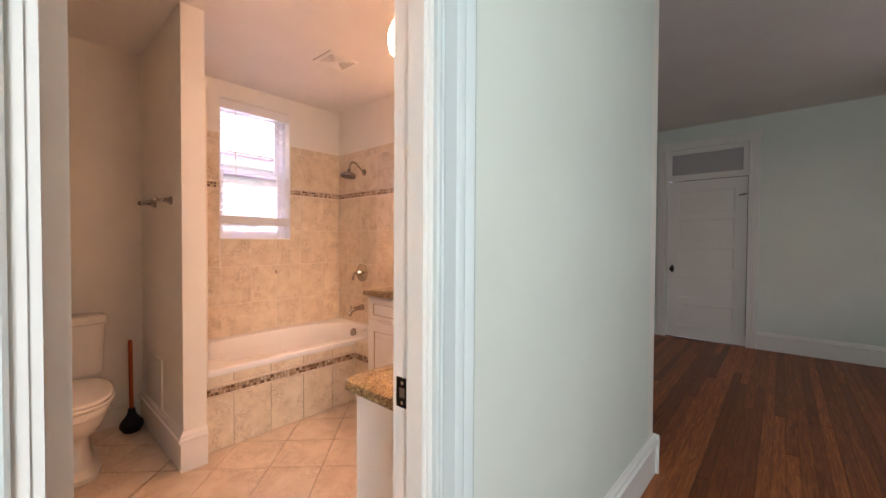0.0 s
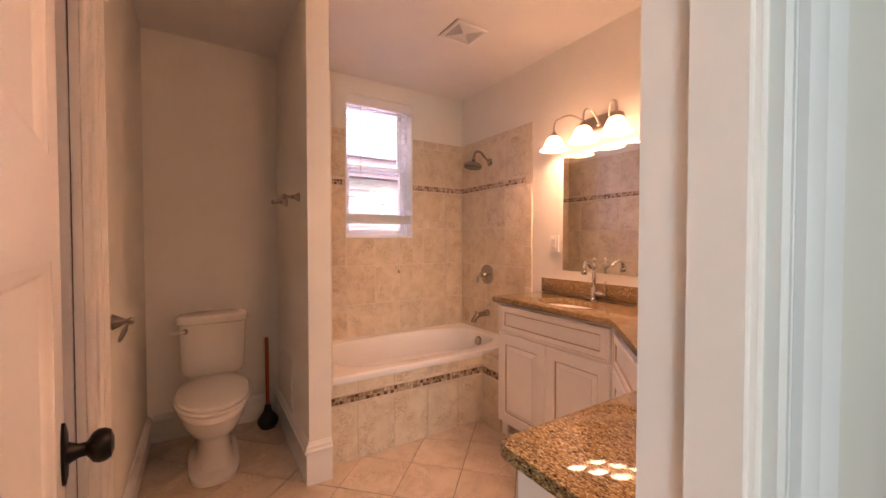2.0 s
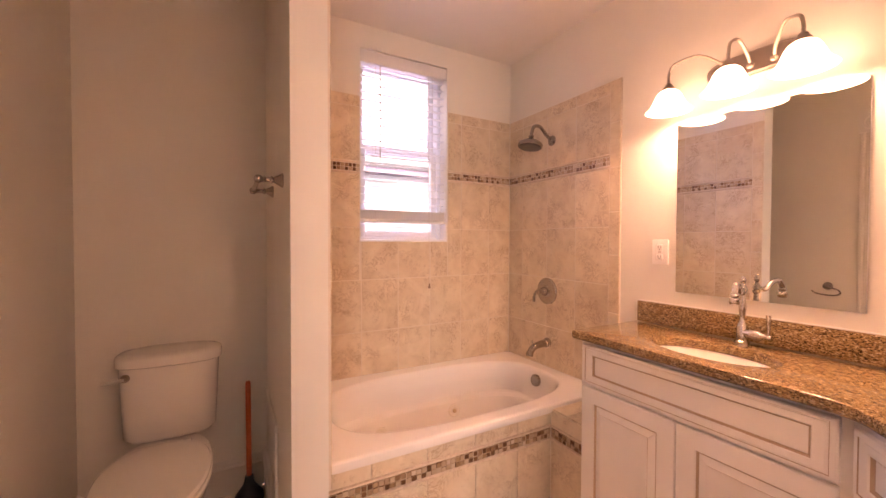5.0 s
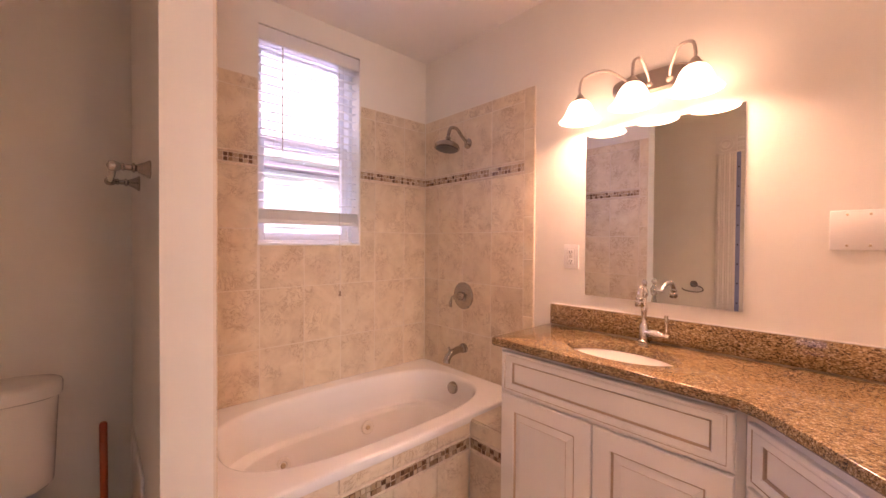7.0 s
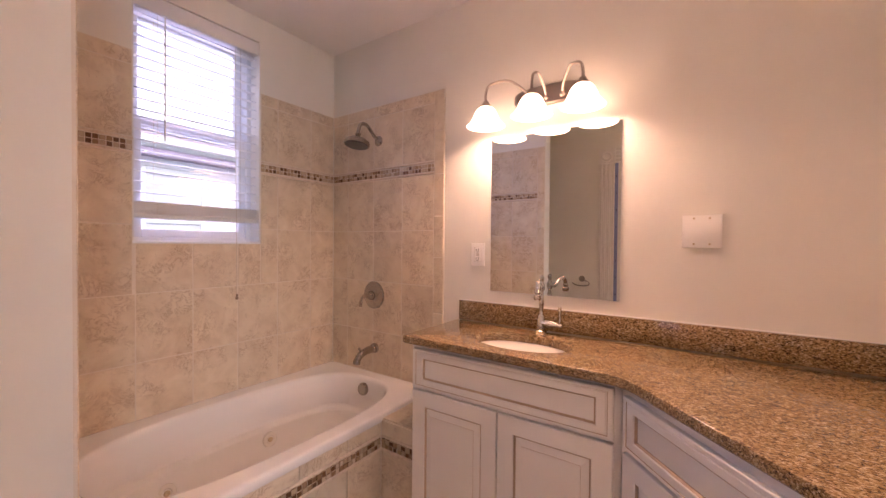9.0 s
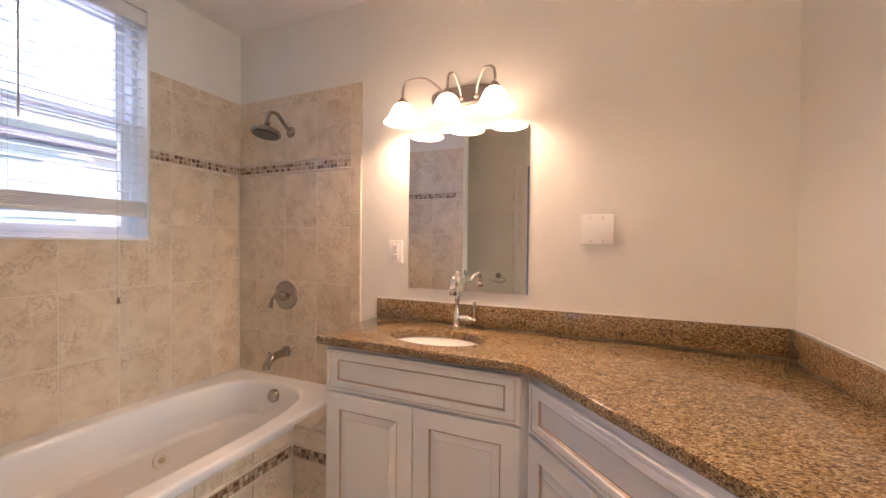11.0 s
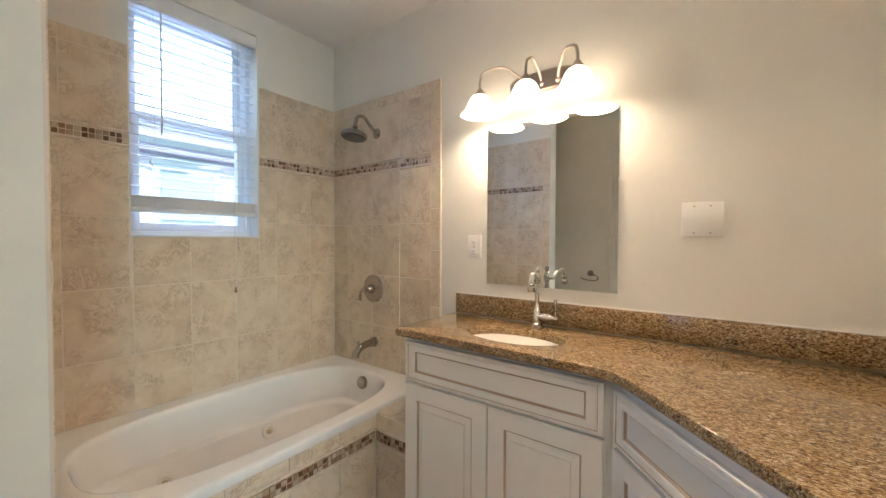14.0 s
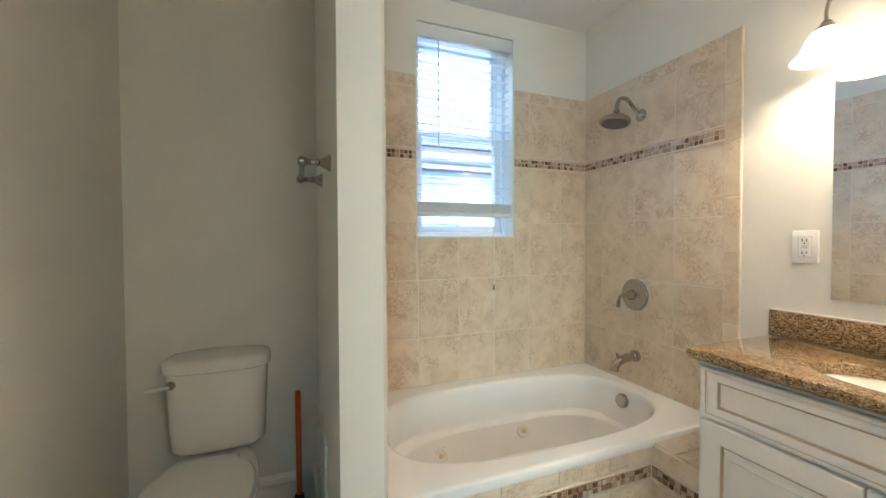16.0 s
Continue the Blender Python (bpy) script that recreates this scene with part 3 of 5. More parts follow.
tube(bm, curve([(-0.006, -0.619, 2.2), (0.006, -0.619, 1.3), (0.010, -0.618, 0.95)], 8), 0.0013, 6)
part("lift_cord", bm, M_CORD, blind)
bm = bmesh.new()
lathe(bm, (0.011, -0.618, 0.955), (0, 0, -1), [(0.002, 0), (0.005, 0.004), (0.006, 0.010), (0.004, 0.014), (0.007, 0.018), (0.008, 0.026), (0.003, 0.030)], 12)
part("tassel", bm, material("tassel_brown", (0.25, 0.17, 0.11), 0.5), blind, "small brown cord tassel")

# ---- outside ----
structure("ground", boxes((-60, -60, -3.2, 60, 60, -3.1)), painted("asphalt", (0.08, 0.08, 0.08), 0.9), "grey ground outside the house")
M_HAZE = material("bright_haze", (0.8, 0.8, 0.8), 1.0)
_b = M_HAZE.node_tree.nodes["Principled BSDF"]
_b.inputs["Emission Color"].default_value, _b.inputs["Emission Strength"].default_value = (0.86, 0.90, 1.0, 1), 1.05
structure("backdrop", boxes((-57, -70, -3.1, -56.8, 70, 70)), M_HAZE, "bright hazy sky in the distance")
house = thing("neighbour_house", -4.6, -1.2, -3.1, "white sided neighbouring house with a mauve eave and gutter", "house")
bm = bmesh.new()
z = -3.1
while z < 2.38:
    prism(bm, [(-4.5, -7, z), (-4.485, -7, z), (-4.5, -7, z + 0.115)], (0, 11, 0))
    z += 0.115
box(bm, -8, -7, -3.1, -4.5, 4, 2.44)
part("wall", bm, M_SIDING, house)
M_EAVE = painted("eave_mauve", (0.52, 0.46, 0.56), 0.7, 0.08)
M_GUTTER = painted("gutter_pale_green", (0.62, 0.70, 0.68), 0.5, 0.06)
part("soffit", boxes((-4.5, -7.2, 2.40, -4.27, 4.2, 2.44), bevel=0.01), M_EAVE, house)
part("lower_fascia", boxes((-4.5, -7.2, 2.442, -4.30, 4.2, 2.50), bevel=0.01), M_EAVE, house, "mauve painted fascia")
bm = bmesh.new()
prism(bm, [(-4.5, -7.2, 2.502), (-4.27, -7.2, 2.502), (-4.21, -7.2, 2.56), (-4.21, -7.2, 2.645), (-4.23, -7.2, 2.655), (-4.5, -7.2, 2.655)], (0, 11.4, 0))
part("gutter", bm, M_GUTTER, house, "pale green gutter")
part("upper_fascia", boxes((-4.5, -7.2, 2.657, -4.25, 4.2, 2.76), bevel=0.01), M_EAVE, house, "mauve painted fascia")
bm = bmesh.new()
prism(bm, [(-4.20, -7.3, 2.762), (-4.20, -7.3, 2.80), (-6.2, -7.3, 3.10), (-8.3, -7.3, 2.80), (-8.3, -7.3, 2.762)], (0, 11.6, 0))
part("roof", bm, M_ROOF, house)
for wy in (-3.0, -1.1, 0.33):
    hw = part("window", boxes((-4.49, wy, 0.75, -4.44, wy + 0.09, 2.26), (-4.49, wy + 0.80, 0.75, -4.44, wy + 0.89, 2.26), (-4.49, wy + 0.09, 2.18, -4.44, wy + 0.80, 2.26),
                              (-4.49, wy + 0.09, 0.75, -4.44, wy + 0.80, 0.83), (-4.49, wy + 0.09, 1.47, -4.45, wy + 0.80, 1.52), bevel=0.006), M_GUTTER, house, "pale green window frame")
    part("pane", boxes((-4.495, wy + 0.09, 0.83, -4.47, wy + 0.80, 2.18)), M_HGLASS, hw)
    bm = bmesh.new()
    arch = [(-4.49, wy - 0.03, 2.262), (-4.49, wy + 0.92, 2.262)] + [(-4.49, wy + 0.445 + 0.475 * math.cos(radians(a)), 2.29 + 0.09 * math.sin(radians(a))) for a in range(0, 181, 15)]
    prism(bm, arch, (0.06, 0, 0))
    part("window_hood", bm, M_GUTTER, hw, "shallow arched hood")

# ---- tub ----
tub = thing("bathtub", 0.41, -0.70, 0.0, "white acrylic whirlpool bathtub set into a tiled deck", "bathtub")
bm = bmesh.new()
cx, cy, A, B = 0.403, -0.704, 0.392, 0.694
K = 96
ix, iy = 0.409, -0.700
rings = [oval(cx, cy, A - 0.004, B - 0.004, 0.428, 40, K), oval(cx, cy, A + 0.006, B, 0.427, 40, K), oval(cx, cy, A + 0.008, B + 0.001, 0.431, 40, K), oval(cx, cy, A + 0.008, B + 0.001, 0.452, 40, K),
         oval(cx, cy, A + 0.0065, B + 0.0005, 0.458, 38, K), oval(cx, cy, A + 0.002, B - 0.001, 0.462, 36, K), oval(cx, cy, A - 0.004, B - 0.004, 0.4635, 34, K), oval(cx, cy, A - 0.010, B - 0.010, 0.4636, 30, K),
         oval(ix, iy, 0.324, 0.620, 0.4632, 3.0, K), oval(ix, iy, 0.318, 0.614, 0.4625, 3.0, K), oval(ix, iy, 0.312, 0.608, 0.459, 3.0, K), oval(ix, iy, 0.307, 0.602, 0.450, 3.0, K), oval(ix, iy, 0.303, 0.598, 0.438, 3.0, K),
         oval(ix, iy, 0.290, 0.580, 0.36, 3.0, K), oval(ix + 0.001, iy + 0.005, 0.287, 0.572, 0.295, 3.2, K), oval(ix + 0.001, iy + 0.008, 0.281, 0.562, 0.284, 3.2, K), oval(ix + 0.002, iy + 0.012, 0.266, 0.545, 0.277, 3.2, K),
         oval(ix + 0.003, iy + 0.016, 0.257, 0.535, 0.268, 3.2, K), oval(ix + 0.003, iy + 0.02, 0.252, 0.528, 0.24, 3.2, K), oval(ix + 0.003, iy + 0.03, 0.225, 0.49, 0.12, 3.1, K),
         oval(ix + 0.003, iy + 0.03, 0.19, 0.45, 0.085, 3.0, K), oval(ix, iy + 0.03, 0.12, 0.36, 0.075, 2.8, K)]
loft(bm, rings, False, True)
shell = part("tub_shell", bm, M_ACRYLIC, tub, "", 32)
for jx, jy, jz in ((0.184, -0.99, 0.196), (0.168, -0.534, 0.222)):
    bm = bmesh.new()
    lathe(bm, (jx, jy, jz), (1, 0, 0.15), [(0.036, -0.012), (0.036, 0.004), (0.032, 0.008), (0.020, 0.008), (0.016, 0.003), (0.013, 0.003)], 28)
    part("jet", bm, M_PORCELAIN, tub, "round whirlpool jet nozzle")
    bm = bmesh.new()
    lathe(bm, (jx + 0.002, jy, jz), (1, 0, 0.15), [(0.012, 0.0), (0.012, 0.008), (0.008, 0.011), (0.003, 0.009)], 18)
    part("jet_nozzle", bm, M_BRASS, tub)
bm = bmesh.new()
lathe(bm, (0.406, -0.128, 0.405), (0, -1, 0.12), [(0.034, -0.01), (0.034, 0.003), (0.030, 0.009), (0.018, 0.012), (0.005, 0.012)], 28)
part("overflow_cover", bm, M_NICKEL, tub, "round brushed nickel overflow cover")

# ---- shower fittings ----
sh = thing("wall_shower", 0.40, -0.008, 1.80, "brushed nickel shower head on a curved wall arm", "shower head")
bm = bmesh.new()
lathe(bm, (0.400, -0.008, 1.806), (0, -1, 0), [(0.030, 0), (0.030, 0.003), (0.022, 0.008), (0.014, 0.014), (0.011, 0.02)], 24)
part("flange", bm, M_NICKEL, sh)
bm = bmesh.new()
tube(bm, curve([(0.400, -0.012, 1.806), (0.400, -0.055, 1.835), (0.400, -0.10, 1.872), (0.400, -0.145, 1.870), (0.400, -0.163, 1.835), (0.400, -0.166, 1.812)], 8), 0.0095, 14)
part("arm", bm, M_NICKEL, sh)
bm = bmesh.new()
lathe(bm, (0.400, -0.166, 1.815), (0, -0.16, -1), [(0.013, 0), (0.016, 0.006), (0.012, 0.014), (0.020, 0.022), (0.046, 0.034), (0.066, 0.046), (0.070, 0.054), (0.070, 0.066), (0.066, 0.069), (0.003, 0.070)], 36)
head = part("head", bm, M_NICKEL, sh)
bm = bmesh.new()
lathe(bm, (0.400, -0.1775, 1.7447), (0, -0.16, -1), [(0.060, 0.0), (0.060, 0.002), (0.002, 0.0022)], 32)
part("spray_plate", bm, material("spray_rubber", (0.12, 0.105, 0.09), 0.45), head, "dark perforated spray plate")

valve = thing("shower_valve", 0.37, -0.008, 0.91, "round brushed nickel shower valve plate with lever", "shower valve")
bm = bmesh.new()
lathe(bm, (0.372, -0.008, 0.914), (0, -1, 0), [(0.080, 0), (0.080, 0.004), (0.074, 0.010), (0.045, 0.014), (0.030, 0.018), (0.026, 0.020)], 40)
part("escutcheon", bm, M_NICKEL, valve)
bm = bmesh.new()
lathe(bm, (0.372, -0.022, 0.914), (0, -1, 0), [(0.026, 0), (0.024, 0.018), (0.016, 0.03), (0.013, 0.05), (0.017, 0.054), (0.015, 0.062), (0.004, 0.066)], 24)
tube(bm, curve([(0.372, -0.070, 0.914), (0.345, -0.076, 0.908), (0.335, -0.078, 0.88), (0.333, -0.078, 0.85)], 6), [0.008] * 6 + [0.006] * 6 + [0.009] * 7, 12)
part("lever", bm, M_NICKEL, valve)

spout = thing("tub_spout", 0.38, -0.008, 0.60, "brushed nickel tub spout on the tiled wall", "tub spout")
bm = bmesh.new()
tube(bm, curve([(0.380, -0.008, 0.605), (0.380, -0.03, 0.604), (0.380, -0.07, 0.602), (0.380, -0.115, 0.592), (0.380, -0.145, 0.565), (0.380, -0.150, 0.545)], 6),
     [0.030] * 3 + [0.025] * 4 + [0.021] * 6 + [0.020] * 6 + [0.019] * 6 + [0.021] * 6, 20)
part("spout_body", bm, M_NICKEL, spout)
bm = bmesh.new()
lathe(bm, (0.380, -0.125, 0.605), (0, -0.3, 1), [(0.004, 0), (0.004, 0.014), (0.008, 0.018), (0.007, 0.026), (0.002, 0.028)], 12)
part("diverter_knob", bm, M_NICKEL, spout)

# ---- toilet ----
TY = -1.905
toilet = thing("toilet", 0.40, TY, 0.0, "white porcelain two-piece toilet with closed lid", "toilet")


def bowl(x0, x1, b, z, n=2.3, egg=0.10):
    return oval((x0 + x1) / 2, TY, (x1 - x0) / 2, b, z, n, 48, egg)


bm = bmesh.new()
loft(bm, [bowl(0.10, 0.652, 0.116, 0.0, 3.2, 0.0), bowl(0.10, 0.654, 0.117, 0.022, 3.2, 0.0), bowl(0.11, 0.640, 0.106, 0.030, 3.2, 0.0), bowl(0.12, 0.612, 0.088, 0.05, 3, 0.02),
          bowl(0.13, 0.600, 0.080, 0.11, 2.8, 0.04), bowl(0.13, 0.600, 0.080, 0.17, 2.6, 0.05), bowl(0.12, 0.618, 0.092, 0.205, 2.5, 0.06), bowl(0.11, 0.685, 0.130, 0.245, 2.4, 0.08),
          bowl(0.10, 0.728, 0.150, 0.290, 2.3, 0.10), bowl(0.10, 0.750, 0.159, 0.330, 2.3, 0.10), bowl(0.10, 0.754, 0.161, 0.338, 2.3, 0.10), bowl(0.10, 0.760, 0.165, 0.344, 2.3, 0.10),
          bowl(0.10, 0.762, 0.166, 0.372, 2.3, 0.10), bowl(0.10, 0.756, 0.162, 0.380, 2.3, 0.10)], True, True)
part("bowl", bm, M_PORCELAIN, toilet, "", 40)
bm = bmesh.new()
loft(bm, [bowl(0.275, 0.768, 0.165, 0.382, 2.25, 0.10), bowl(0.270, 0.774, 0.170, 0.388, 2.25, 0.10), bowl(0.270, 0.774, 0.170, 0.396, 2.25, 0.10), bowl(0.276, 0.768, 0.165, 0.401, 2.25, 0.10)])
part("seat", bm, M_PORCELAIN, toilet)
bm = bmesh.new()
loft(bm, [bowl(0.262, 0.762, 0.163, 0.402, 2.25, 0.10), bowl(0.258, 0.767, 0.167, 0.407, 2.25, 0.10), bowl(0.258, 0.767, 0.167, 0.414, 2.25, 0.10), bowl(0.264, 0.758, 0.160, 0.421, 2.25, 0.10),
          bowl(0.30, 0.70, 0.12, 0.427, 2.2, 0.08)], True, True)
part("lid", bm, M_PORCELAIN, toilet, "", 30)
for hy in (-0.09, 0.06):
    part("lid_hinge", boxes((0.225, TY + hy, 0.380, 0.262, TY + hy + 0.03, 0.405), bevel=0.005), M_PORCELAIN, toilet)
bm = bmesh.new()


def tank_ring(g, z, back=0.014):
    w, d = 0.173 + g, 0.204 + g * 0.6
    return oval((back + d) / 2, TY + 0.010, (d - back) / 2, w, z, 3.1, 48)


loft(bm, [tank_ring(-0.05, 0.398), tank_ring(-0.022, 0.402), tank_ring(-0.011, 0.414), tank_ring(-0.007, 0.50), tank_ring(-0.002, 0.62), tank_ring(0.002, 0.703)])
part("tank", bm, M_PORCELAIN, toilet, "", 40)
bm = bmesh.new()
loft(bm, [tank_ring(0.004, 0.704), tank_ring(0.012, 0.708), tank_ring(0.013, 0.735), tank_ring(0.010, 0.744), tank_ring(0.0, 0.750), tank_ring(-0.04, 0.753)])
part("tank_lid", bm, M_PORCELAIN, toilet, "", 40)
bm = bmesh.new()
lathe(bm, (0.196, TY - 0.130, 0.672), (1, 0, 0), [(0.016, 0), (0.016, 0.004), (0.012, 0.012), (0.008, 0.018)], 20)
part("flush_boss", bm, M_NICKEL, toilet, "brushed nickel flush lever boss")
bm = bmesh.new()
tube(bm, curve([(0.212, TY - 0.130, 0.672), (0.217, TY - 0.150, 0.672), (0.217, TY - 0.20, 0.668)], 6), [0.006] * 4 + [0.007] * 4 + [0.009] * 5, 12)
part("flush_lever", bm, M_PORCELAIN, toilet, "white flush lever")

plunger = thing("plunger", 0.155, -1.605, 0.0, "black rubber plunger with an orange wooden handle", "plunger")
bm = bmesh.new()
lathe(bm, (0.155, -1.605, 0.0), (0, 0, 1), [(0.040, 0), (0.046, 0.004), (0.048, 0.012), (0.056, 0.022), (0.062, 0.040), (0.058, 0.060), (0.040, 0.085), (0.026, 0.105), (0.020, 0.125), (0.018, 0.145), (0.014, 0.148)], 32)
part("rubber_cup", bm, M_BLACK, plunger)
bm = bmesh.new()
tube(bm, [(0.155, -1.605, 0.14), (0.149, -1.606, 0.35), (0.142, -1.607, 0.566), (0.142, -1.607, 0.572)], [0.0115, 0.0115, 0.0115, 0.008], 16)
part("handle", bm, M_ORANGE, plunger)

# ---- wall fittings of the toilet corner ----
bar = thing("towel_bar", 0.70, PY0, 1.41, "short brushed nickel towel bar on the partition", "towel bar")
for bx in (0.700, 0.365):
    bm = bmesh.new()
    lathe(bm, (bx, PY0, 1.412), (0, -1, 0), [(0.024, 0), (0.024, 0.004), (0.019, 0.010), (0.014, 0.020), (0.010, 0.028), (0.008, 0.030), (0.0125, 0.033), (0.0125, 0.037), (0.008, 0.040), (0.0075, 0.052), (0.011, 0.056), (0.008, 0.060), (0.012, 0.066), (0.0145, 0.074), (0.012, 0.083), (0.004, 0.088)], 24)
    part("post", bm, M_NICKEL, bar)
bm = bmesh.new()
tube(bm, [(0.705, PY0 - 0.074, 1.412), (0.360, PY0 - 0.074, 1.412)], 0.008, 12)
part("bar", bm, M_NICKEL, bar)

ring_t = thing("towel_ring", 0.968, YL, 0.886, "brushed nickel open towel ring on the wall", "towel ring")
bm = bmesh.new()
lathe(bm, (0.968, YL, 0.888), (0, 1, 0), [(0.029, 0), (0.029, 0.004), (0.026, 0.008), (0.018, 0.024), (0.009, 0.040), (0.008, 0.044), (0.013, 0.050), (0.014, 0.058), (0.008, 0.066)], 24)
part("post", bm, M_NICKEL, ring_t)
bm = bmesh.new()
tube(bm, curve([(0.968, -2.176, 0.884), (1.0, -2.180, 0.880), (1.036, -2.188, 0.864), (1.043, -2.196, 0.840), (1.012, -2.203, 0.824), (0.96, -2.205, 0.822), (0.91, -2.202, 0.830), (0.884, -2.198, 0.848)], 6), 0.0052, 10)
part("ring", bm, M_NICKEL, ring_t)

panel = thing("access_panel", 0.29, PY0, 0.14, "cream painted plumbing access panel on the partition", "access panel")
part("panel_frame", boxes((0.06, PY0 - 0.010, 0.17, 0.50, PY0 - 0.0005, 0.20), (0.06, PY0 - 0.010, 0.47, 0.50, PY0 - 0.0005, 0.50), (0.06, PY0 - 0.010, 0.20, 0.09, PY0 - 0.0005, 0.47), (0.47, PY0 - 0.010, 0.20, 0.50, PY0 - 0.0005, 0.47), bevel=0.003), M_WALL, panel)
part("panel_door", boxes((0.092, PY0 - 0.006, 0.202, 0.468, PY0 - 0.0005, 0.468), bevel=0.002), M_WALL, panel)

# ---- vanity ----
CZ = 0.848


def front_panel(parent, name, p0, along, out, w, h, z, fw, t=0.018, raised=True, label="", wide=0.0):
    """A glazed cabinet front: flat frame, brown groove, raised field."""
    o, a, n = Vector((*p0, z)), Vector((*along, 0)).normalized(), Vector((*out, 0)).normalized()

    def rect(i, d):
        j = i + wide * min(1, i / fw)
        return [o + a * u + n * d + Vector((0, 0, v)) for u, v in ((j, i), (w - j, i), (w - j, h - i), (j, h - i))]

    steps = [(0, 0, 0), (0, t - 0.003, 0), (0.003, t, 0), (fw, t, 0), (fw + 0.003, t - 0.003, 0), (fw + 0.006, t - 0.009, 1), (fw + 0.009, t - 0.009, 1), (fw + 0.0105, t - 0.0085, 0)]
    # Drawer fronts: the ledge's shade is put into colour as an outer brown line.
    if not raised:
        steps[3:3] = [(0.011, t, 0), (0.0125, t - 0.002, 1), (0.015, t - 0.002, 0), (0.017, t - 0.0005, 0)]
    if raised:
        steps += [(fw + 0.032, t - 0.0005, 0), (fw + 0.0325, t + 0.0008, 1), (fw + 0.034, t + 0.001, 0), (fw + 0.036, t + 0.001, 0)]
    bm = bmesh.new()
    rows = [[bm.verts.new(p) for p in rect(i, d)] for i, d, _ in steps]
    for (ra, rb), s in zip(zip(rows, rows[1:]), steps[1:]):
        for k in range(4):
            bm.faces.new((ra[k], ra[(k + 1) % 4], rb[(k + 1) % 4], rb[k])).material_index = s[2]
    bm.faces.new(rows[-1])
    bm.faces.new(rows[0][::-1])
    return part(name, bm, (M_CAB, M_GLAZE_SHADE), parent, label, 20)


VX0, VX1, VF = 0.990, 1.772, -0.408
sinkcab = thing("sink_cabinet", 1.38, -0.2, 0, "cream glazed wooden sink cabinet with raised-panel doors", "cabinet")
part("carcass", boxes((VX0, VF, 0.095, VX1 + 0.005, -0.012, CZ - 0.034)), M_CAB, sinkcab)
part("toe_kick", boxes((VX0 + 0.01, VF + 0.02, 0.0, VX1 + 0.004, -0.012, 0.095)), M_CAB, sinkcab)
front_panel(sinkcab, "false_drawer", (VX0 + 0.014, VF - 0.001), (1, 0), (0, -1), 0.752, 0.155, 0.643, 0.034, raised=False, wide=0.013)
front_panel(sinkcab, "door", (VX0 + 0.014, VF - 0.001), (1, 0), (0, -1), 0.374, 0.532, 0.100, 0.058)
front_panel(sinkcab, "door", (VX0 + 0.392, VF - 0.001), (1, 0), (0, -1), 0.374, 0.532, 0.100, 0.058)

# diagonal corner cabinet
P0, P1 = Vector((1.790, -0.424)), Vector((2.190, -0.866))
dg = (P1 - P0).normalized()
dn = Vector((dg.y, -dg.x))
corner = thing("corner_cabinet", 2.2, -0.4, 0, "cream glazed wooden corner cabinet with diagonal front", "cabinet")
bm = bmesh.new()
prism(bm, [(VX1 + 0.006, -0.012, 0.095), (XD - 0.004, -0.012, 0.095), (XD - 0.004, -0.878, 0.095), (P1.x, -0.878, 0.095), (P0.x, P0.y, 0.095), (VX1 + 0.006, P0.y + 0.016, 0.095)], (0, 0, CZ - 0.034 - 0.095))
part("carcass", bm, M_CAB, corner)
bm = bmesh.new()
prism(bm, [(VX1 + 0.006, -0.1, 0), (XD - 0.004, -0.1, 0), (XD - 0.004, -0.86, 0), (P1.x + 0.03, -0.86, 0), (P0.x + 0.03, P0.y + 0.02, 0)], (0, 0, 0.094))
part("toe_kick", bm, M_CAB, corner)
L = (P1 - P0).length
q = P0 + dn * 0.001 + dg * 0.012
front_panel(corner, "drawer_front", q, dg, dn, L - 0.024, 0.150, 0.643, 0.034, raised=False, wide=0.013)
front_panel(corner, "door", q, dg, dn, (L - 0.028) / 2, 0.532, 0.100, 0.054)
front_panel(corner, "door", P0 + dn * 0.001 + dg * (0.016 + (L - 0.028) / 2), dg, dn, (L - 0.028) / 2, 0.532, 0.100, 0.054)

desk = thing("desk_cabinet", 2.38, -1.16, 0, "cream painted low cabinet beside the doorway", "cabinet")
bm = bmesh.new()
DZ = 0.78
prism(bm, [(2.222, -0.885, 0.0), (XD - 0.004, -0.885, 0.0), (XD - 0.004, -1.405, 0.0), (2.222, -1.405, 0.0)], (0, 0, DZ - 0.034))
part("carcass", bm, M_CAB, desk)


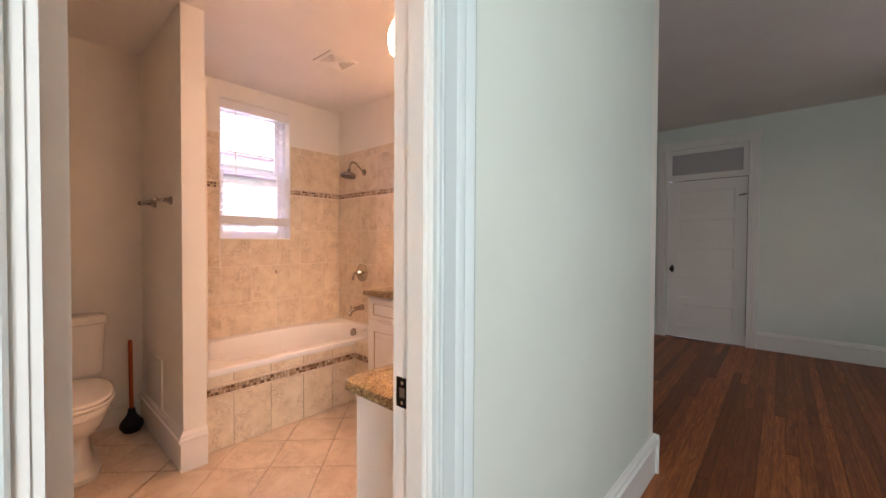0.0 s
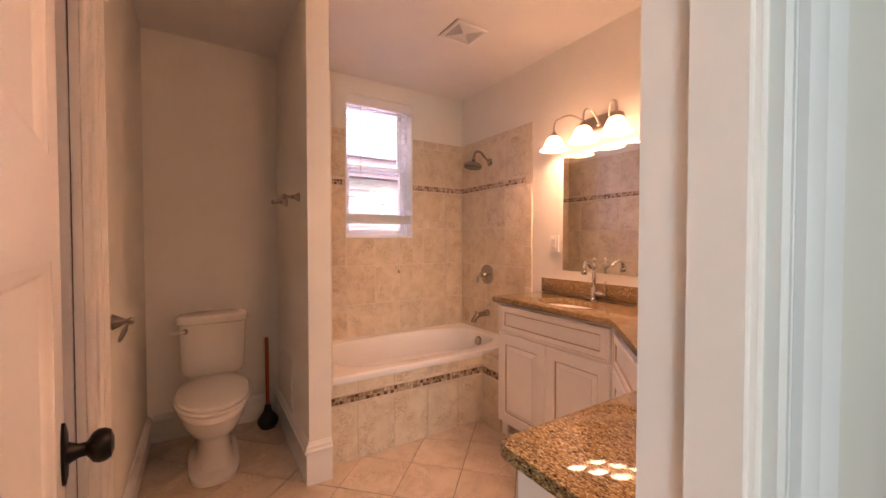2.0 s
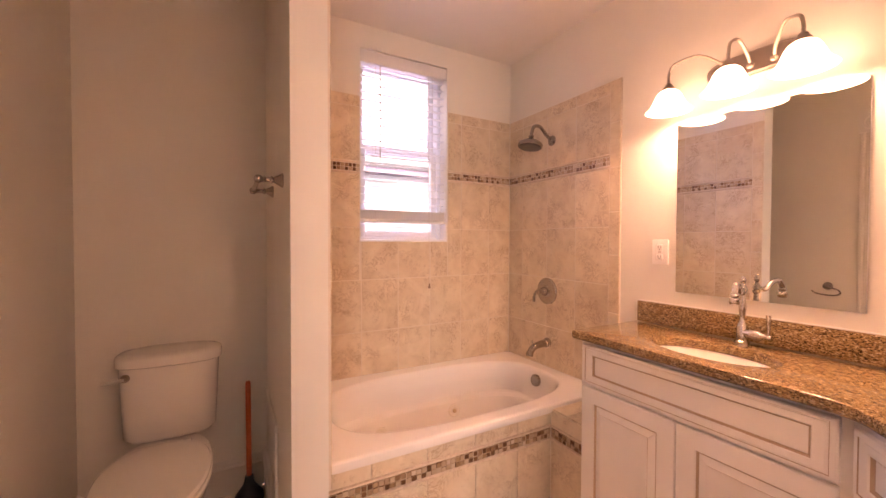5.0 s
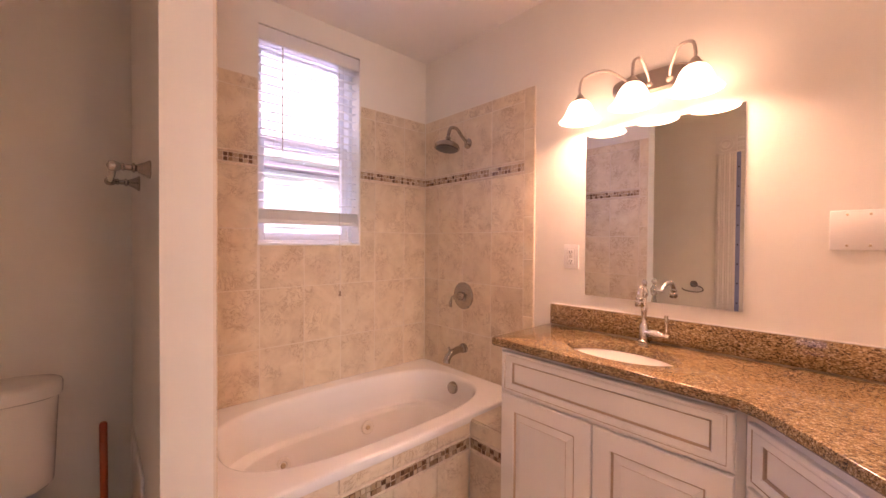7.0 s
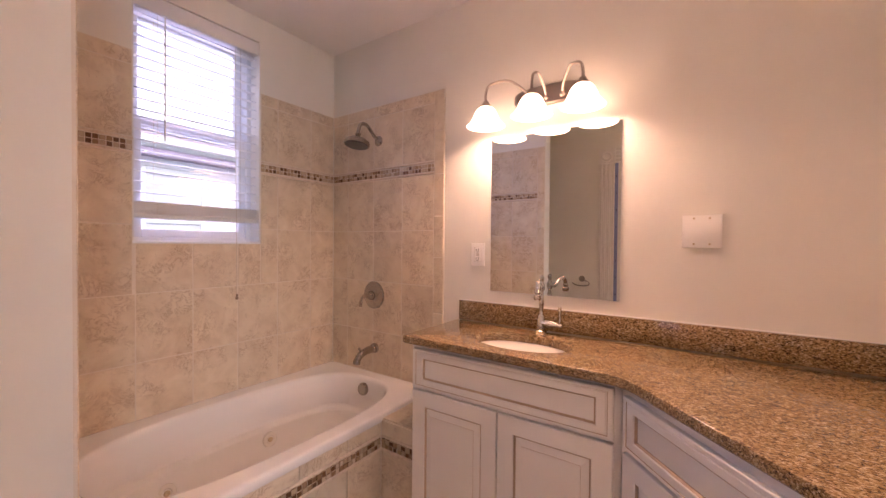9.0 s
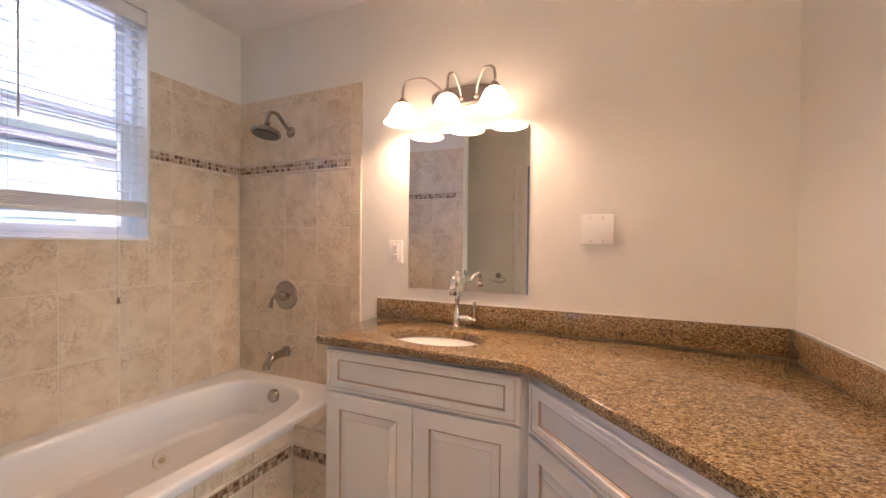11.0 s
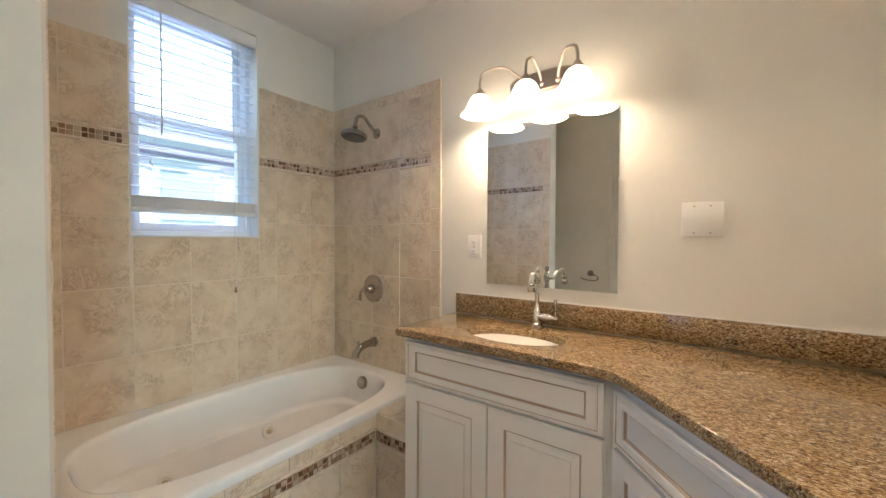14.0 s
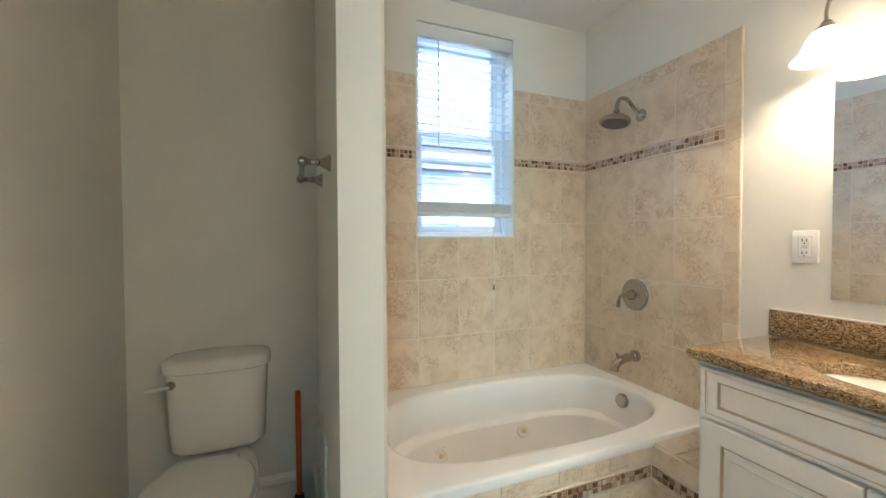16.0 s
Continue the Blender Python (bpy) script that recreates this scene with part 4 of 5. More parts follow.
def slab(outline, z1, t, hole=None):
    """A stone slab with eased edges, and a hole if one is given."""
    bm = bmesh.new()

    def loop(pts, z):
        vs = [bm.verts.new((p[0], p[1], z)) for p in pts]
        return vs, [bm.edges.new((a, b)) for a, b in zip(vs, vs[1:] + vs[:1])]

    def inset(pts, d):
        out = []
        k = len(pts)
        for i in range(k):
            a, b, e = Vector(pts[i - 1]), Vector(pts[i]), Vector(pts[(i + 1) % k])
            n1 = Vector((-(b - a).y, (b - a).x)).normalized()
            n2 = Vector((-(e - b).y, (e - b).x)).normalized()
            m = (n1 + n2)
            m = m / max(m.dot(m) / 2, 0.3)
            out.append(b + m * d)
        return out

    r = 0.006
    rings = [(0.006, z1 - t), (0.0, z1 - t + r), (0.0, z1 - r), (r * 0.3, z1 - r * 0.3), (r, z1)]
    rows = [[bm.verts.new((p.x, p.y, z)) for p in inset(outline, d)] for d, z in rings]
    k = len(outline)
    for ra, rb in zip(rows, rows[1:]):
        for i in range(k):
            bm.faces.new((ra[i], ra[(i + 1) % k], rb[(i + 1) % k], rb[i]))
    top = [bm.edges.get((rows[-1][i], rows[-1][(i + 1) % k])) for i in range(k)]
    bot = [bm.edges.get((rows[0][i], rows[0][(i + 1) % k])) for i in range(k)]
    if hole:
        h = len(hole)
        hr = [[bm.verts.new((c[0] + (p[0] - c[0]) * s, c[1] + (p[1] - c[1]) * s, z)) for p in hole] for c in [(sum(p[0] for p in hole) / h, sum(p[1] for p in hole) / h)] for s, z in ((1.015, z1), (1.0, z1 - 0.004), (1.0, z1 - t))]
        for ra, rb in zip(hr, hr[1:]):
            for i in range(h):
                bm.faces.new((ra[i], ra[(i + 1) % h], rb[(i + 1) % h], rb[i]))
        top += [bm.edges.get((hr[0][i], hr[0][(i + 1) % h])) for i in range(h)]
        bot += [bm.edges.get((hr[-1][i], hr[-1][(i + 1) % h])) for i in range(h)]
    bmesh.ops.triangle_fill(bm, edges=top, use_beauty=True)
    bmesh.ops.triangle_fill(bm, edges=bot, use_beauty=True)
    return bm


def rounded(pts, radii, n=6):
    """Corners of an outline rounded off."""
    out = []
    k = len(pts)
    for i in range(k):
        b, a, e, r = Vector(pts[i]), Vector(pts[i - 1]), Vector(pts[(i + 1) % k]), radii[i]
        if r <= 0:
            out.append(b)
            continue
        p, q = b + (a - b).normalized() * r, b + (e - b).normalized() * r
        for j in range(n + 1):
            t = j / n
            out.append(p * (1 - t) ** 2 + b * 2 * t * (1 - t) + q * t * t)
    return out


SX, SY, SA, SB = 1.398, -0.262, 0.188, 0.120
basin_ring = [(SX + SA * math.cos(2 * math.pi * i / 40), SY + SB * math.sin(2 * math.pi * i / 40)) for i in range(40)]
outline = rounded([(0.963, -0.002), (0.963, -0.446), (1.782, -0.455), (2.208, -0.906), (XD - 0.002, -0.906), (XD - 0.002, -0.002)], [0, 0.012, 0.05, 0.03, 0, 0])
top = thing("countertop", 1.7, -0.4, CZ - 0.032, "brown and gold speckled granite countertop with sink cutout", "countertop")
part("slab", slab(outline, CZ, 0.032, basin_ring), M_GRANITE, top, "", 25)
part("backsplash", boxes((0.966, -0.021, CZ + 0.0005, XD - 0.022, -0.001, CZ + 0.092), bevel=0.002), M_GRANITE, top)
part("side_splash", boxes((XD - 0.021, -0.905, CZ + 0.0005, XD - 0.001, -0.001, CZ + 0.092), bevel=0.002), M_GRANITE, top)

part("caulk_line", boxes((0.966, -0.006, CZ + 0.0925, XD - 0.006, -0.0005, CZ + 0.0955), (XD - 0.006, -0.905, CZ + 0.0925, XD - 0.0005, -0.006, CZ + 0.0955)), M_CAULK, top, "thin white caulk line")

desk_outline = rounded([(2.192, -0.882), (2.192, -1.442), (XD - 0.002, -1.442), (XD - 0.002, -0.882)], [0.0, 0.035, 0.0, 0])
dtop = thing("countertop", 2.38, -1.16, DZ - 0.034, "brown and gold granite slab on the low cabinet", "countertop")
part("slab", slab(desk_outline, DZ, 0.034), M_GRANITE, dtop, "", 25)

sink = thing("sink", SX, SY, CZ - 0.17, "white oval undermount porcelain sink", "sink")
bm = bmesh.new()
loft(bm, [oval(SX, SY, SA + 0.02, SB + 0.02, CZ - 0.0335, 2, 40), oval(SX, SY, SA + 0.006, SB + 0.006, CZ - 0.0335, 2, 40), oval(SX, SY, SA, SB, CZ - 0.042, 2, 40), oval(SX, SY, SA * 0.93, SB * 0.93, CZ - 0.09, 2, 40),
          oval(SX, SY, SA * 0.7, SB * 0.72, CZ - 0.135, 2, 40), oval(SX, SY, SA * 0.25, SB * 0.3, CZ - 0.15, 2, 40)], False, True)
part("basin", bm, M_PORCELAIN, sink, "", 60)
bm = bmesh.new()
lathe(bm, (SX, SY, CZ - 0.1495), (0, 0, 1), [(0.022, 0), (0.022, 0.002), (0.014, 0.003), (0.012, 0.001)], 20)
part("drain", bm, M_NICKEL, sink)

faucet = thing("faucet", 1.402, -0.075, CZ, "brushed nickel bridge-style faucet with side lever", "faucet")
FX, FY = 1.400, -0.056
bm = bmesh.new()
lathe(bm, (FX, FY, CZ), (0, 0, 1), [(0.023, 0), (0.023, 0.006), (0.018, 0.010), (0.017, 0.058), (0.0145, 0.066), (0.009, 0.076), (0.008, 0.094), (0.0115, 0.118), (0.012, 0.132), (0.0085, 0.158), (0.0075, 0.172),
                                    (0.0125, 0.178), (0.0135, 0.186), (0.0135, 0.198), (0.009, 0.207), (0.0055, 0.214), (0.009, 0.221), (0.010, 0.230), (0.004, 0.241)], 24)
part("column", bm, M_CHROME, faucet)
bm = bmesh.new()
sd = Vector((0.24, -0.97, 0))


def reach(d, h):
    return Vector((FX, FY, CZ + h)) + sd * d


tube(bm, curve([reach(0.008, 0.190), reach(0.045, 0.188), (reach(0.080, 0.212)), reach(0.112, 0.218), reach(0.130, 0.196), reach(0.132, 0.186)], 7), [0.010] * 7 + [0.0085] * 14 + [0.0095] * 15, 14)
lathe(bm, reach(0.132, 0.190), (0, 0, -1), [(0.012, 0), (0.014, 0.006), (0.010, 0.013), (0.016, 0.019), (0.016, 0.031), (0.013, 0.037)], 20)
part("spout", bm, M_CHROME, faucet)
bm = bmesh.new()
lathe(bm, (FX, FY, CZ + 0.038), (1, -0.22, 0), [(0.014, 0.0), (0.0145, 0.02), (0.0165, 0.028), (0.0165, 0.056), (0.011, 0.068), (0.0085, 0.082), (0.0105, 0.088), (0.008, 0.098)], 20)
tube(bm, curve([(FX + 0.084, FY - 0.019, CZ + 0.040), (FX + 0.086, FY - 0.019, CZ + 0.07), (FX + 0.084, FY - 0.019, CZ + 0.115)], 6), [0.005] * 5 + [0.006] * 4 + [0.0075] * 4, 12)
part("lever", bm, M_CHROME, faucet)

register = thing("floor_register", 1.21, VF + 0.018, 0.02, "cream metal air register in the toe kick", "register")
part("register_frame", boxes((1.055, VF + 0.012, 0.022, 1.365, VF + 0.0195, 0.030), (1.055, VF + 0.012, 0.078, 1.365, VF + 0.0195, 0.086), (1.055, VF + 0.012, 0.030, 1.067, VF + 0.0195, 0.078), (1.353, VF + 0.012, 0.030, 1.365, VF + 0.0195, 0.078)), M_STEEL, register)
# Flat near-black sheet stands in for the shade between the louvres.
part("register_shade_sheet", boxes((1.067, VF + 0.0185, 0.030, 1.353, VF + 0.0197, 0.078)), M_DARK, register)
for i in range(24):
    bm = boxes((1.071 + i * 0.0118, VF + 0.0145, 0.030, 1.0755 + i * 0.0118, VF + 0.0183, 0.078))
    part("louvre", bm, M_STEEL, register)

# ---- mirror, lamp, plates ----
mirror = thing("mirror", 1.41, -0.003, 0.998, "frameless rectangular wall mirror above the sink", "mirror")
part("mirror_pane", boxes((1.131, -0.006, 0.998, 1.695, -0.0025, 1.706)), M_MIRROR, mirror)
part("mirror_edge", boxes((1.1300, -0.0058, 0.997, 1.696, -0.0015, 0.9978), (1.1300, -0.0058, 1.7062, 1.696, -0.0015, 1.707), (1.1300, -0.0058, 0.9978, 1.1308, -0.0015, 1.7062), (1.6952, -0.0058, 0.9978, 1.696, -0.0015, 1.7062)), M_VINYL, mirror)

lamp = thing("vanity_light", 1.39, -0.002, 1.80, "brushed nickel vanity light with three frosted bell shades", "wall lamp")
bm = bmesh.new()
plate = [Vector((1.395 + p.x, -0.0015, 1.862 + p.y)) for p in oval(0, 0, 0.148, 0.042, 0, 3.2, 40)]
ctr = Vector((1.395, 0, 1.862))
loft(bm, [plate, [p + Vector((0, -0.012, 0)) for p in plate], [Vector((ctr.x + (p.x - ctr.x) * 0.93, -0.020, ctr.z + (p.z - ctr.z) * 0.85)) for p in plate], [Vector((ctr.x + (p.x - ctr.x) * 0.88, -0.020, ctr.z + (p.z - ctr.z) * 0.76)) for p in plate]])
part("back_plate", bm, M_AGED, lamp)
for i, (sx, dz) in enumerate(SHADES):
    ax = (1.325, 1.395, 1.465)[i]
    bm = bmesh.new()
    zc = 1.818 + dz
    tube(bm, curve([(ax, -0.018, 1.850), (ax + (sx - ax) * 0.10, -0.040, 1.885), (ax + (sx - ax) * 0.45, -0.085, 1.928), (ax + (sx - ax) * 0.88, SHADE_Y + 0.008, 1.915), (sx, SHADE_Y, 1.880), (sx, SHADE_Y, zc)], 8), 0.0055, 10)
    lathe(bm, (ax, -0.018, 1.850), (0, -1, 0), [(0.013, 0), (0.012, 0.006), (0.006, 0.010)], 14)
    part("arm", bm, M_AGED, lamp)
    bm = bmesh.new()
    lathe(bm, (sx, SHADE_Y, zc + 0.012), (0, 0, -1), [(0.008, 0), (0.013, 0.004), (0.014, 0.010), (0.022, 0.018), (0.025, 0.026), (0.030, 0.032), (0.031, 0.040)], 24)
    part("socket_cap", bm, M_AGED, lamp)
    bm = bmesh.new()
    outer = [(0.026, 0.028), (0.037, 0.036), (0.046, 0.050), (0.053, 0.067), (0.059, 0.082), (0.068, 0.096), (0.080, 0.107), (0.083, 0.110)]
    lathe(bm, (sx, SHADE_Y, zc + 0.012), (0, 0, -1), outer + [(r - 0.004, d) for r, d in reversed(outer)], 36, False)
    shade = part("shade", bm, M_SHADE, lamp, "glowing frosted glass bell shade")
    bm = bmesh.new()
    lathe(bm, (sx, SHADE_Y, zc - 0.022), (0, 0, -1), [(0.013, 0), (0.014, 0.008), (0.025, 0.022), (0.0295, 0.038), (0.027, 0.053), (0.017, 0.063), (0.003, 0.067)], 20)
    part("bulb", bm, M_BULB, shade, "lit warm bulb")

# lamp on the door wall, above the low cabinet
GX, GY, GZ = 2.335, -1.29, 1.81
wlamp = thing("wall_lamp", XD - 0.003, GY, GZ, "brushed nickel wall lamp with a round frosted shade, lit", "wall lamp")
bm = bmesh.new()
lathe(bm, (XD - 0.001, GY, 1.885), (-1, 0, 0), [(0.058, 0), (0.058, 0.006), (0.050, 0.014), (0.022, 0.022), (0.010, 0.026)], 32)
part("back_plate", bm, M_AGED, wlamp)
bm = bmesh.new()
tube(bm, curve([(XD - 0.024, GY, 1.885), (XD - 0.085, GY, 1.915), (XD - 0.16, GY, 1.945), (GX + 0.03, GY, 1.935), (GX, GY, 1.905), (GX, GY, 1.880)], 8), 0.0055, 10)
part("arm", bm, M_AGED, wlamp)
bm = bmesh.new()
lathe(bm, (GX, GY, 1.890), (0, 0, -1), [(0.008, 0), (0.014, 0.005), (0.020, 0.014), (0.028, 0.022), (0.030, 0.028)], 24)
part("socket_cap", bm, M_AGED, wlamp)
bm = bmesh.new()
outer = [(0.028, -0.062), (0.045, -0.054), (0.058, -0.040), (0.066, -0.020), (0.069, 0.0), (0.068, 0.020), (0.064, 0.036)]
lathe(bm, (GX, GY, GZ), (0, 0, -1), outer + [(r - 0.004, d) for r, d in reversed(outer)], 36, False)
shade = part("shade", bm, M_ROUND, wlamp, "glowing round frosted glass shade, open below")
bm = bmesh.new()
lathe(bm, (GX, GY, GZ + 0.034), (0, 0, -1), [(0.014, 0), (0.015, 0.012), (0.026, 0.028), (0.031, 0.044), (0.028, 0.058), (0.016, 0.068), (0.003, 0.071)], 24)
part("bulb", bm, M_GLOBE, shade, "lit warm bulb")


def plate_thing(name, x, z, w, h, label, category):
    t = thing(name, x, -0.001, z - h / 2, label, category)
    part("cover", boxes((x - w / 2, -0.0095, z - h / 2, x + w / 2, -0.001, z + h / 2), bevel=0.0025), M_PLASTIC, t)
    return t


out = plate_thing("outlet", 1.063, 1.167, 0.072, 0.109, "white double power outlet above the counter", "outlet")
insert = part("insert", boxes((1.063 - 0.0175, -0.0112, 1.167 - 0.034, 1.063 + 0.0175, -0.0075, 1.167 + 0.034), bevel=0.0012), M_PLASTIC, out)
part("insert_gap", boxes((1.063 - 0.0188, -0.0099, 1.167 - 0.0353, 1.063 + 0.0188, -0.0080, 1.167 + 0.0353)), M_STEEL, out)
for dz in (-0.003, 0.003):
    part("test_button", boxes((1.063 - 0.008, -0.0125, 1.167 + dz - 0.002, 1.063 + 0.008, -0.0105, 1.167 + dz + 0.002), bevel=0.0006), M_STEEL, out)
for dz in (-0.021, 0.021):
    s = part("socket", boxes((1.063 - 0.0135, -0.0125, 1.167 + dz - 0.011, 1.063 + 0.0135, -0.0100, 1.167 + dz + 0.011), bevel=0.001), M_PLASTIC, out)
    for dx in (-0.006, 0.006):
        part("slot", boxes((1.063 + dx - 0.0012, -0.0132, 1.167 + dz - 0.004, 1.063 + dx + 0.0012, -0.0124, 1.167 + dz + 0.006)), M_DARK, s)
    part("slot", boxes((1.063 - 0.002, -0.0132, 1.167 + dz - 0.011, 1.063 + 0.002, -0.0124, 1.167 + dz - 0.007)), M_DARK, s)
blank = plate_thing("wall_plate", 1.957, 1.269, 0.117, 0.115, "white blank wall plate with four screws", "wall plate")
for dx in (-0.023, 0.023):
    for dz in (-0.045, 0.045):
        bm = bmesh.new()
        lathe(bm, (1.957 + dx, -0.0095, 1.269 + dz), (0, -1, 0), [(0.0035, 0), (0.0025, 0.0012)], 10)
        part("screw", bm, M_BRASS, blank)

# ---- ceiling vent ----
vent = thing("ceiling_vent", 0.92, -0.63, H - 0.012, "cream square bathroom fan grille in the ceiling", "ceiling vent")
part("vent_frame", boxes((0.832, -0.735, H - 0.010, 1.022, -0.723, H), (0.832, -0.535, H - 0.010, 1.022, -0.523, H), (0.832, -0.723, H - 0.010, 0.844, -0.535, H), (1.010, -0.723, H - 0.010, 1.022, -0.535, H), bevel=0.002), M_PLASTIC, vent)
# Near-black sheet puts the shade behind the slats into colour.
part("vent_shade_sheet", boxes((0.844, -0.723, H - 0.003, 1.010, -0.535, H - 0.0005)), M_DARK, vent)
for i in range(6):
    k, t = 0.004 + i * 0.0125, 0.0050
    x0, x1, y0, y1 = 0.844 + k, 1.010 - k, -0.723 + k * 1.1, -0.535 - k * 1.1
    part("slat", boxes((x0, y0, H - 0.009, x1, y0 + t, H - 0.004), (x0, y1 - t, H - 0.009, x1, y1, H - 0.004), (x0, y0 + t, H - 0.009, x0 + t, y1 - t, H - 0.004), (x1 - t, y0 + t, H - 0.009, x1, y1 - t, H - 0.004)), M_PLASTIC, vent)
part("vent_knob", boxes((0.915, -0.640, H - 0.012, 0.938, -0.617, H - 0.004), bevel=0.003), M_PLASTIC, vent)
# Near-black line on the ceiling, for the shade in the grille's gap.
part("vent_shade_line", boxes((0.815, -0.745, H - 0.0012, 1.03, -0.741, H - 0.0002)), M_DARK, vent)

# ---- side room ----
mantel = thing("fireplace", 0.1, -3.2, 0, "white wooden fireplace mantel with a black firebox", "fireplace")
part("mantel_shelf", boxes((0.002, -3.95, 1.12, 0.22, -2.45, 1.165), bevel=0.006), M_BRONZE, mantel, "dark mantel shelf")
part("frieze", boxes((0.002, -3.9, 0.92, 0.14, -2.5, 1.118), bevel=0.004), M_TRIM, mantel)
for yy in (-3.9, -2.66):
    part("pilaster", boxes((0.002, yy, 0.0, 0.12, yy + 0.16, 0.918), bevel=0.004), M_TRIM, mantel)
part("firebox", boxes((0.002, -3.738, 0.0, 0.06, -2.662, 0.918)), M_BLACK, mantel, "black firebox")

# ---- tiles ----
TILE_MESH = {}


def tile_mesh(w, h, t, mat, name="tile"):
    """A tile lying in x, y with its face to +z, edges eased."""
    key = (round(w, 4), round(h, 4), t, mat.name)
    if key not in TILE_MESH:
        bm = bmesh.new()
        e = 0.0016
        loft(bm, [[Vector((x, y, z)) for x, y in ((i, i), (w - i, i), (w - i, h - i), (i, h - i))] for i, z in ((0, 0), (0, t - e), (e, t))], False, True)
        bm.transform(Matrix.Scale(U, 4))
        me = bpy.data.meshes.new(name)
        bm.to_mesh(me)
        bm.free()
        me.materials.append(mat)
        TILE_MESH[key] = me
    return TILE_MESH[key]


def lay(parent, origin, u, v, w, h, t=0.008, mat=M_TILE, name="tile", g=0.0036):
    """One tile on a wall: its low corner, the ways of its sides, its size less the joint."""
    u, v = Vector(u), Vector(v)
    n = u.cross(v)
    m = Matrix((u, v, n)).transposed().to_4x4()
    m.translation = (Vector(origin) + u * g / 2 + v * g / 2) * U
    ob = new(name, tile_mesh(w - g, h - g, t, mat, name))
    ob.parent = parent
    ob.matrix_parent_inverse = Matrix.Translation(-ORIGIN[parent.name])
    ob.matrix_basis = m
    return ob


def mosaic(parent, origin, u, v, length, height=0.042):
    """Two rows of small glass and stone chips, joined."""
    rng = random.Random(int(length * 1000))
    u, v, o = Vector(u), Vector(v), Vector(origin)
    n = u.cross(v)
    bm = bmesh.new()
    rows, pitch = 2, height / 2
    for r in range(rows):
        k = int(length / pitch)
        step = length / k
        for i in range(k):
            a0, a1, b0, b1 = i * step + 0.0011, (i + 1) * step - 0.0011, r * pitch + 0.0011, (r + 1) * pitch - 0.0011
            t = 0.0076 + rng.random() * 0.0014
            loft(bm, [[o + u * x + v * y + n * z for x, y in ((a0 + e, b0 + e), (a1 - e, b0 + e), (a1 - e, b1 - e), (a0 + e, b1 - e))] for e, z in ((0, 0.001), (0, t - 0.001), (0.001, t))], False, True)
    ob = part("mosaic_band", bm, M_MOSAIC, parent, "band of small brown and cream mosaic chips", 25)
    return tagged(ob, kind="stuff")


def liner(parent, origin, u, v, length, h=0.011):
    u, v, o = Vector(u), Vector(v), Vector(origin)
    n = u.cross(v)
    bm = bmesh.new()
    prism(bm, [o, o + n * 0.008, o + v * h * 0.25 + n * 0.012, o + v * h * 0.75 + n * 0.012, o + v * h + n * 0.008, o + v * h], u * length)
    return part("pencil_liner", bm, M_LINER, parent)


def grout_sheet(parent, origin, u, v, w, h):
    u, v, o = Vector(u), Vector(v), Vector(origin)
    n = u.cross(v)
    bm = bmesh.new()
    prism(bm, [o, o + u * w, o + u * w + v * h, o + v * h], n * 0.0068)
    return part("grout", bm, M_GROUT, parent)


ROWS_Z = (0.43, 0.703, 0.995, 1.287, 1.580)
BAND0, BAND1 = 1.580, 1.650
TOP0, TOP1 = 1.947, 2.008
UP = (0, 0, 1)


def tiled_wall(parent, point, u, joints, edge=0.0, cut=None):
    """Rows of tiles with the mosaic band and the cap row. joints: along u from the start; cut: a hole (u0, u1, z0, z1); edge: width of the narrow end trim."""
    o, u = Vector(point), Vector(u)
    rows = [(a, b) for a, b in zip(ROWS_Z, ROWS_Z[1:])] + [(BAND1, TOP0), (TOP0, TOP1)]
    last = joints[-1]

    def pieces(u0, u1, z0, z1):
        if not cut or u1 <= cut[0] or u0 >= cut[1] or z1 <= cut[2] or z0 >= cut[3]:
            yield u0, u1, z0, z1
            return
        if u0 < cut[0]:
            yield u0, cut[0], z0, z1
        if u1 > cut[1]:
            yield cut[1], u1, z0, z1
        m0, m1 = max(u0, cut[0]), min(u1, cut[1])
        if z0 < cut[2]:
            yield m0, m1, z0, cut[2]
        if z1 > cut[3]:
            yield m0, m1, cut[3], z1

    for z0, z1 in rows:
        for u0, u1 in zip(joints, joints[1:]):
            for a, b, c, d in pieces(u0, u1, z0, z1):
                if b - a > 0.012 and d - c > 0.012:
                    lay(parent, o + u * a + Vector((0, 0, c)), u, UP, b - a, d - c)
    for a, b, c, d in pieces(joints[0], last, BAND0, BAND1):
        for z in (BAND0, BAND1 - 0.012):
            liner(parent, o + u * a + Vector((0, 0, z)), u, UP, b - a)
        mosaic(parent, o + u * a + Vector((0, 0, BAND0 + 0.0135)), u, UP, b - a)
    for a, b, c, d in pieces(joints[0], last, ROWS_Z[0], TOP1):
        grout_sheet(parent, o + u * a + Vector((0, 0, c)), u, UP, b - a, d - c)
    if edge:
        z = 0.43
        for z1 in (0.565, 0.857, 1.147, 1.361, 1.579, 1.80, TOP1):
            lay(parent, o + u * last + Vector((0, 0, z)), u, UP, edge, z1 - z, 0.010)
            z = z1
        grout_sheet(parent, o + u * last + Vector((0, 0, 0.43)), u, UP, edge, TOP1 - 0.43)


# window wall: runs from the partition to the corner
tiled_wall(wall_window, (0, PY1 + 0.001, 0), (0, 1, 0), [0.0, 0.150, 0.369, 0.588, 0.796, 1.015, 1.230, 1.399], 0, (WY0 - PY1 - 0.001, WY1 - PY1 - 0.001, WZ0, WZ1))
# mirror wall: runs from the corner; its face looks to -y
tiled_wall(wall_mirror, (0.009, 0, 0), (1, 0, 0), [0.0, 0.135, 0.354, 0.573, 0.790], 0.062)
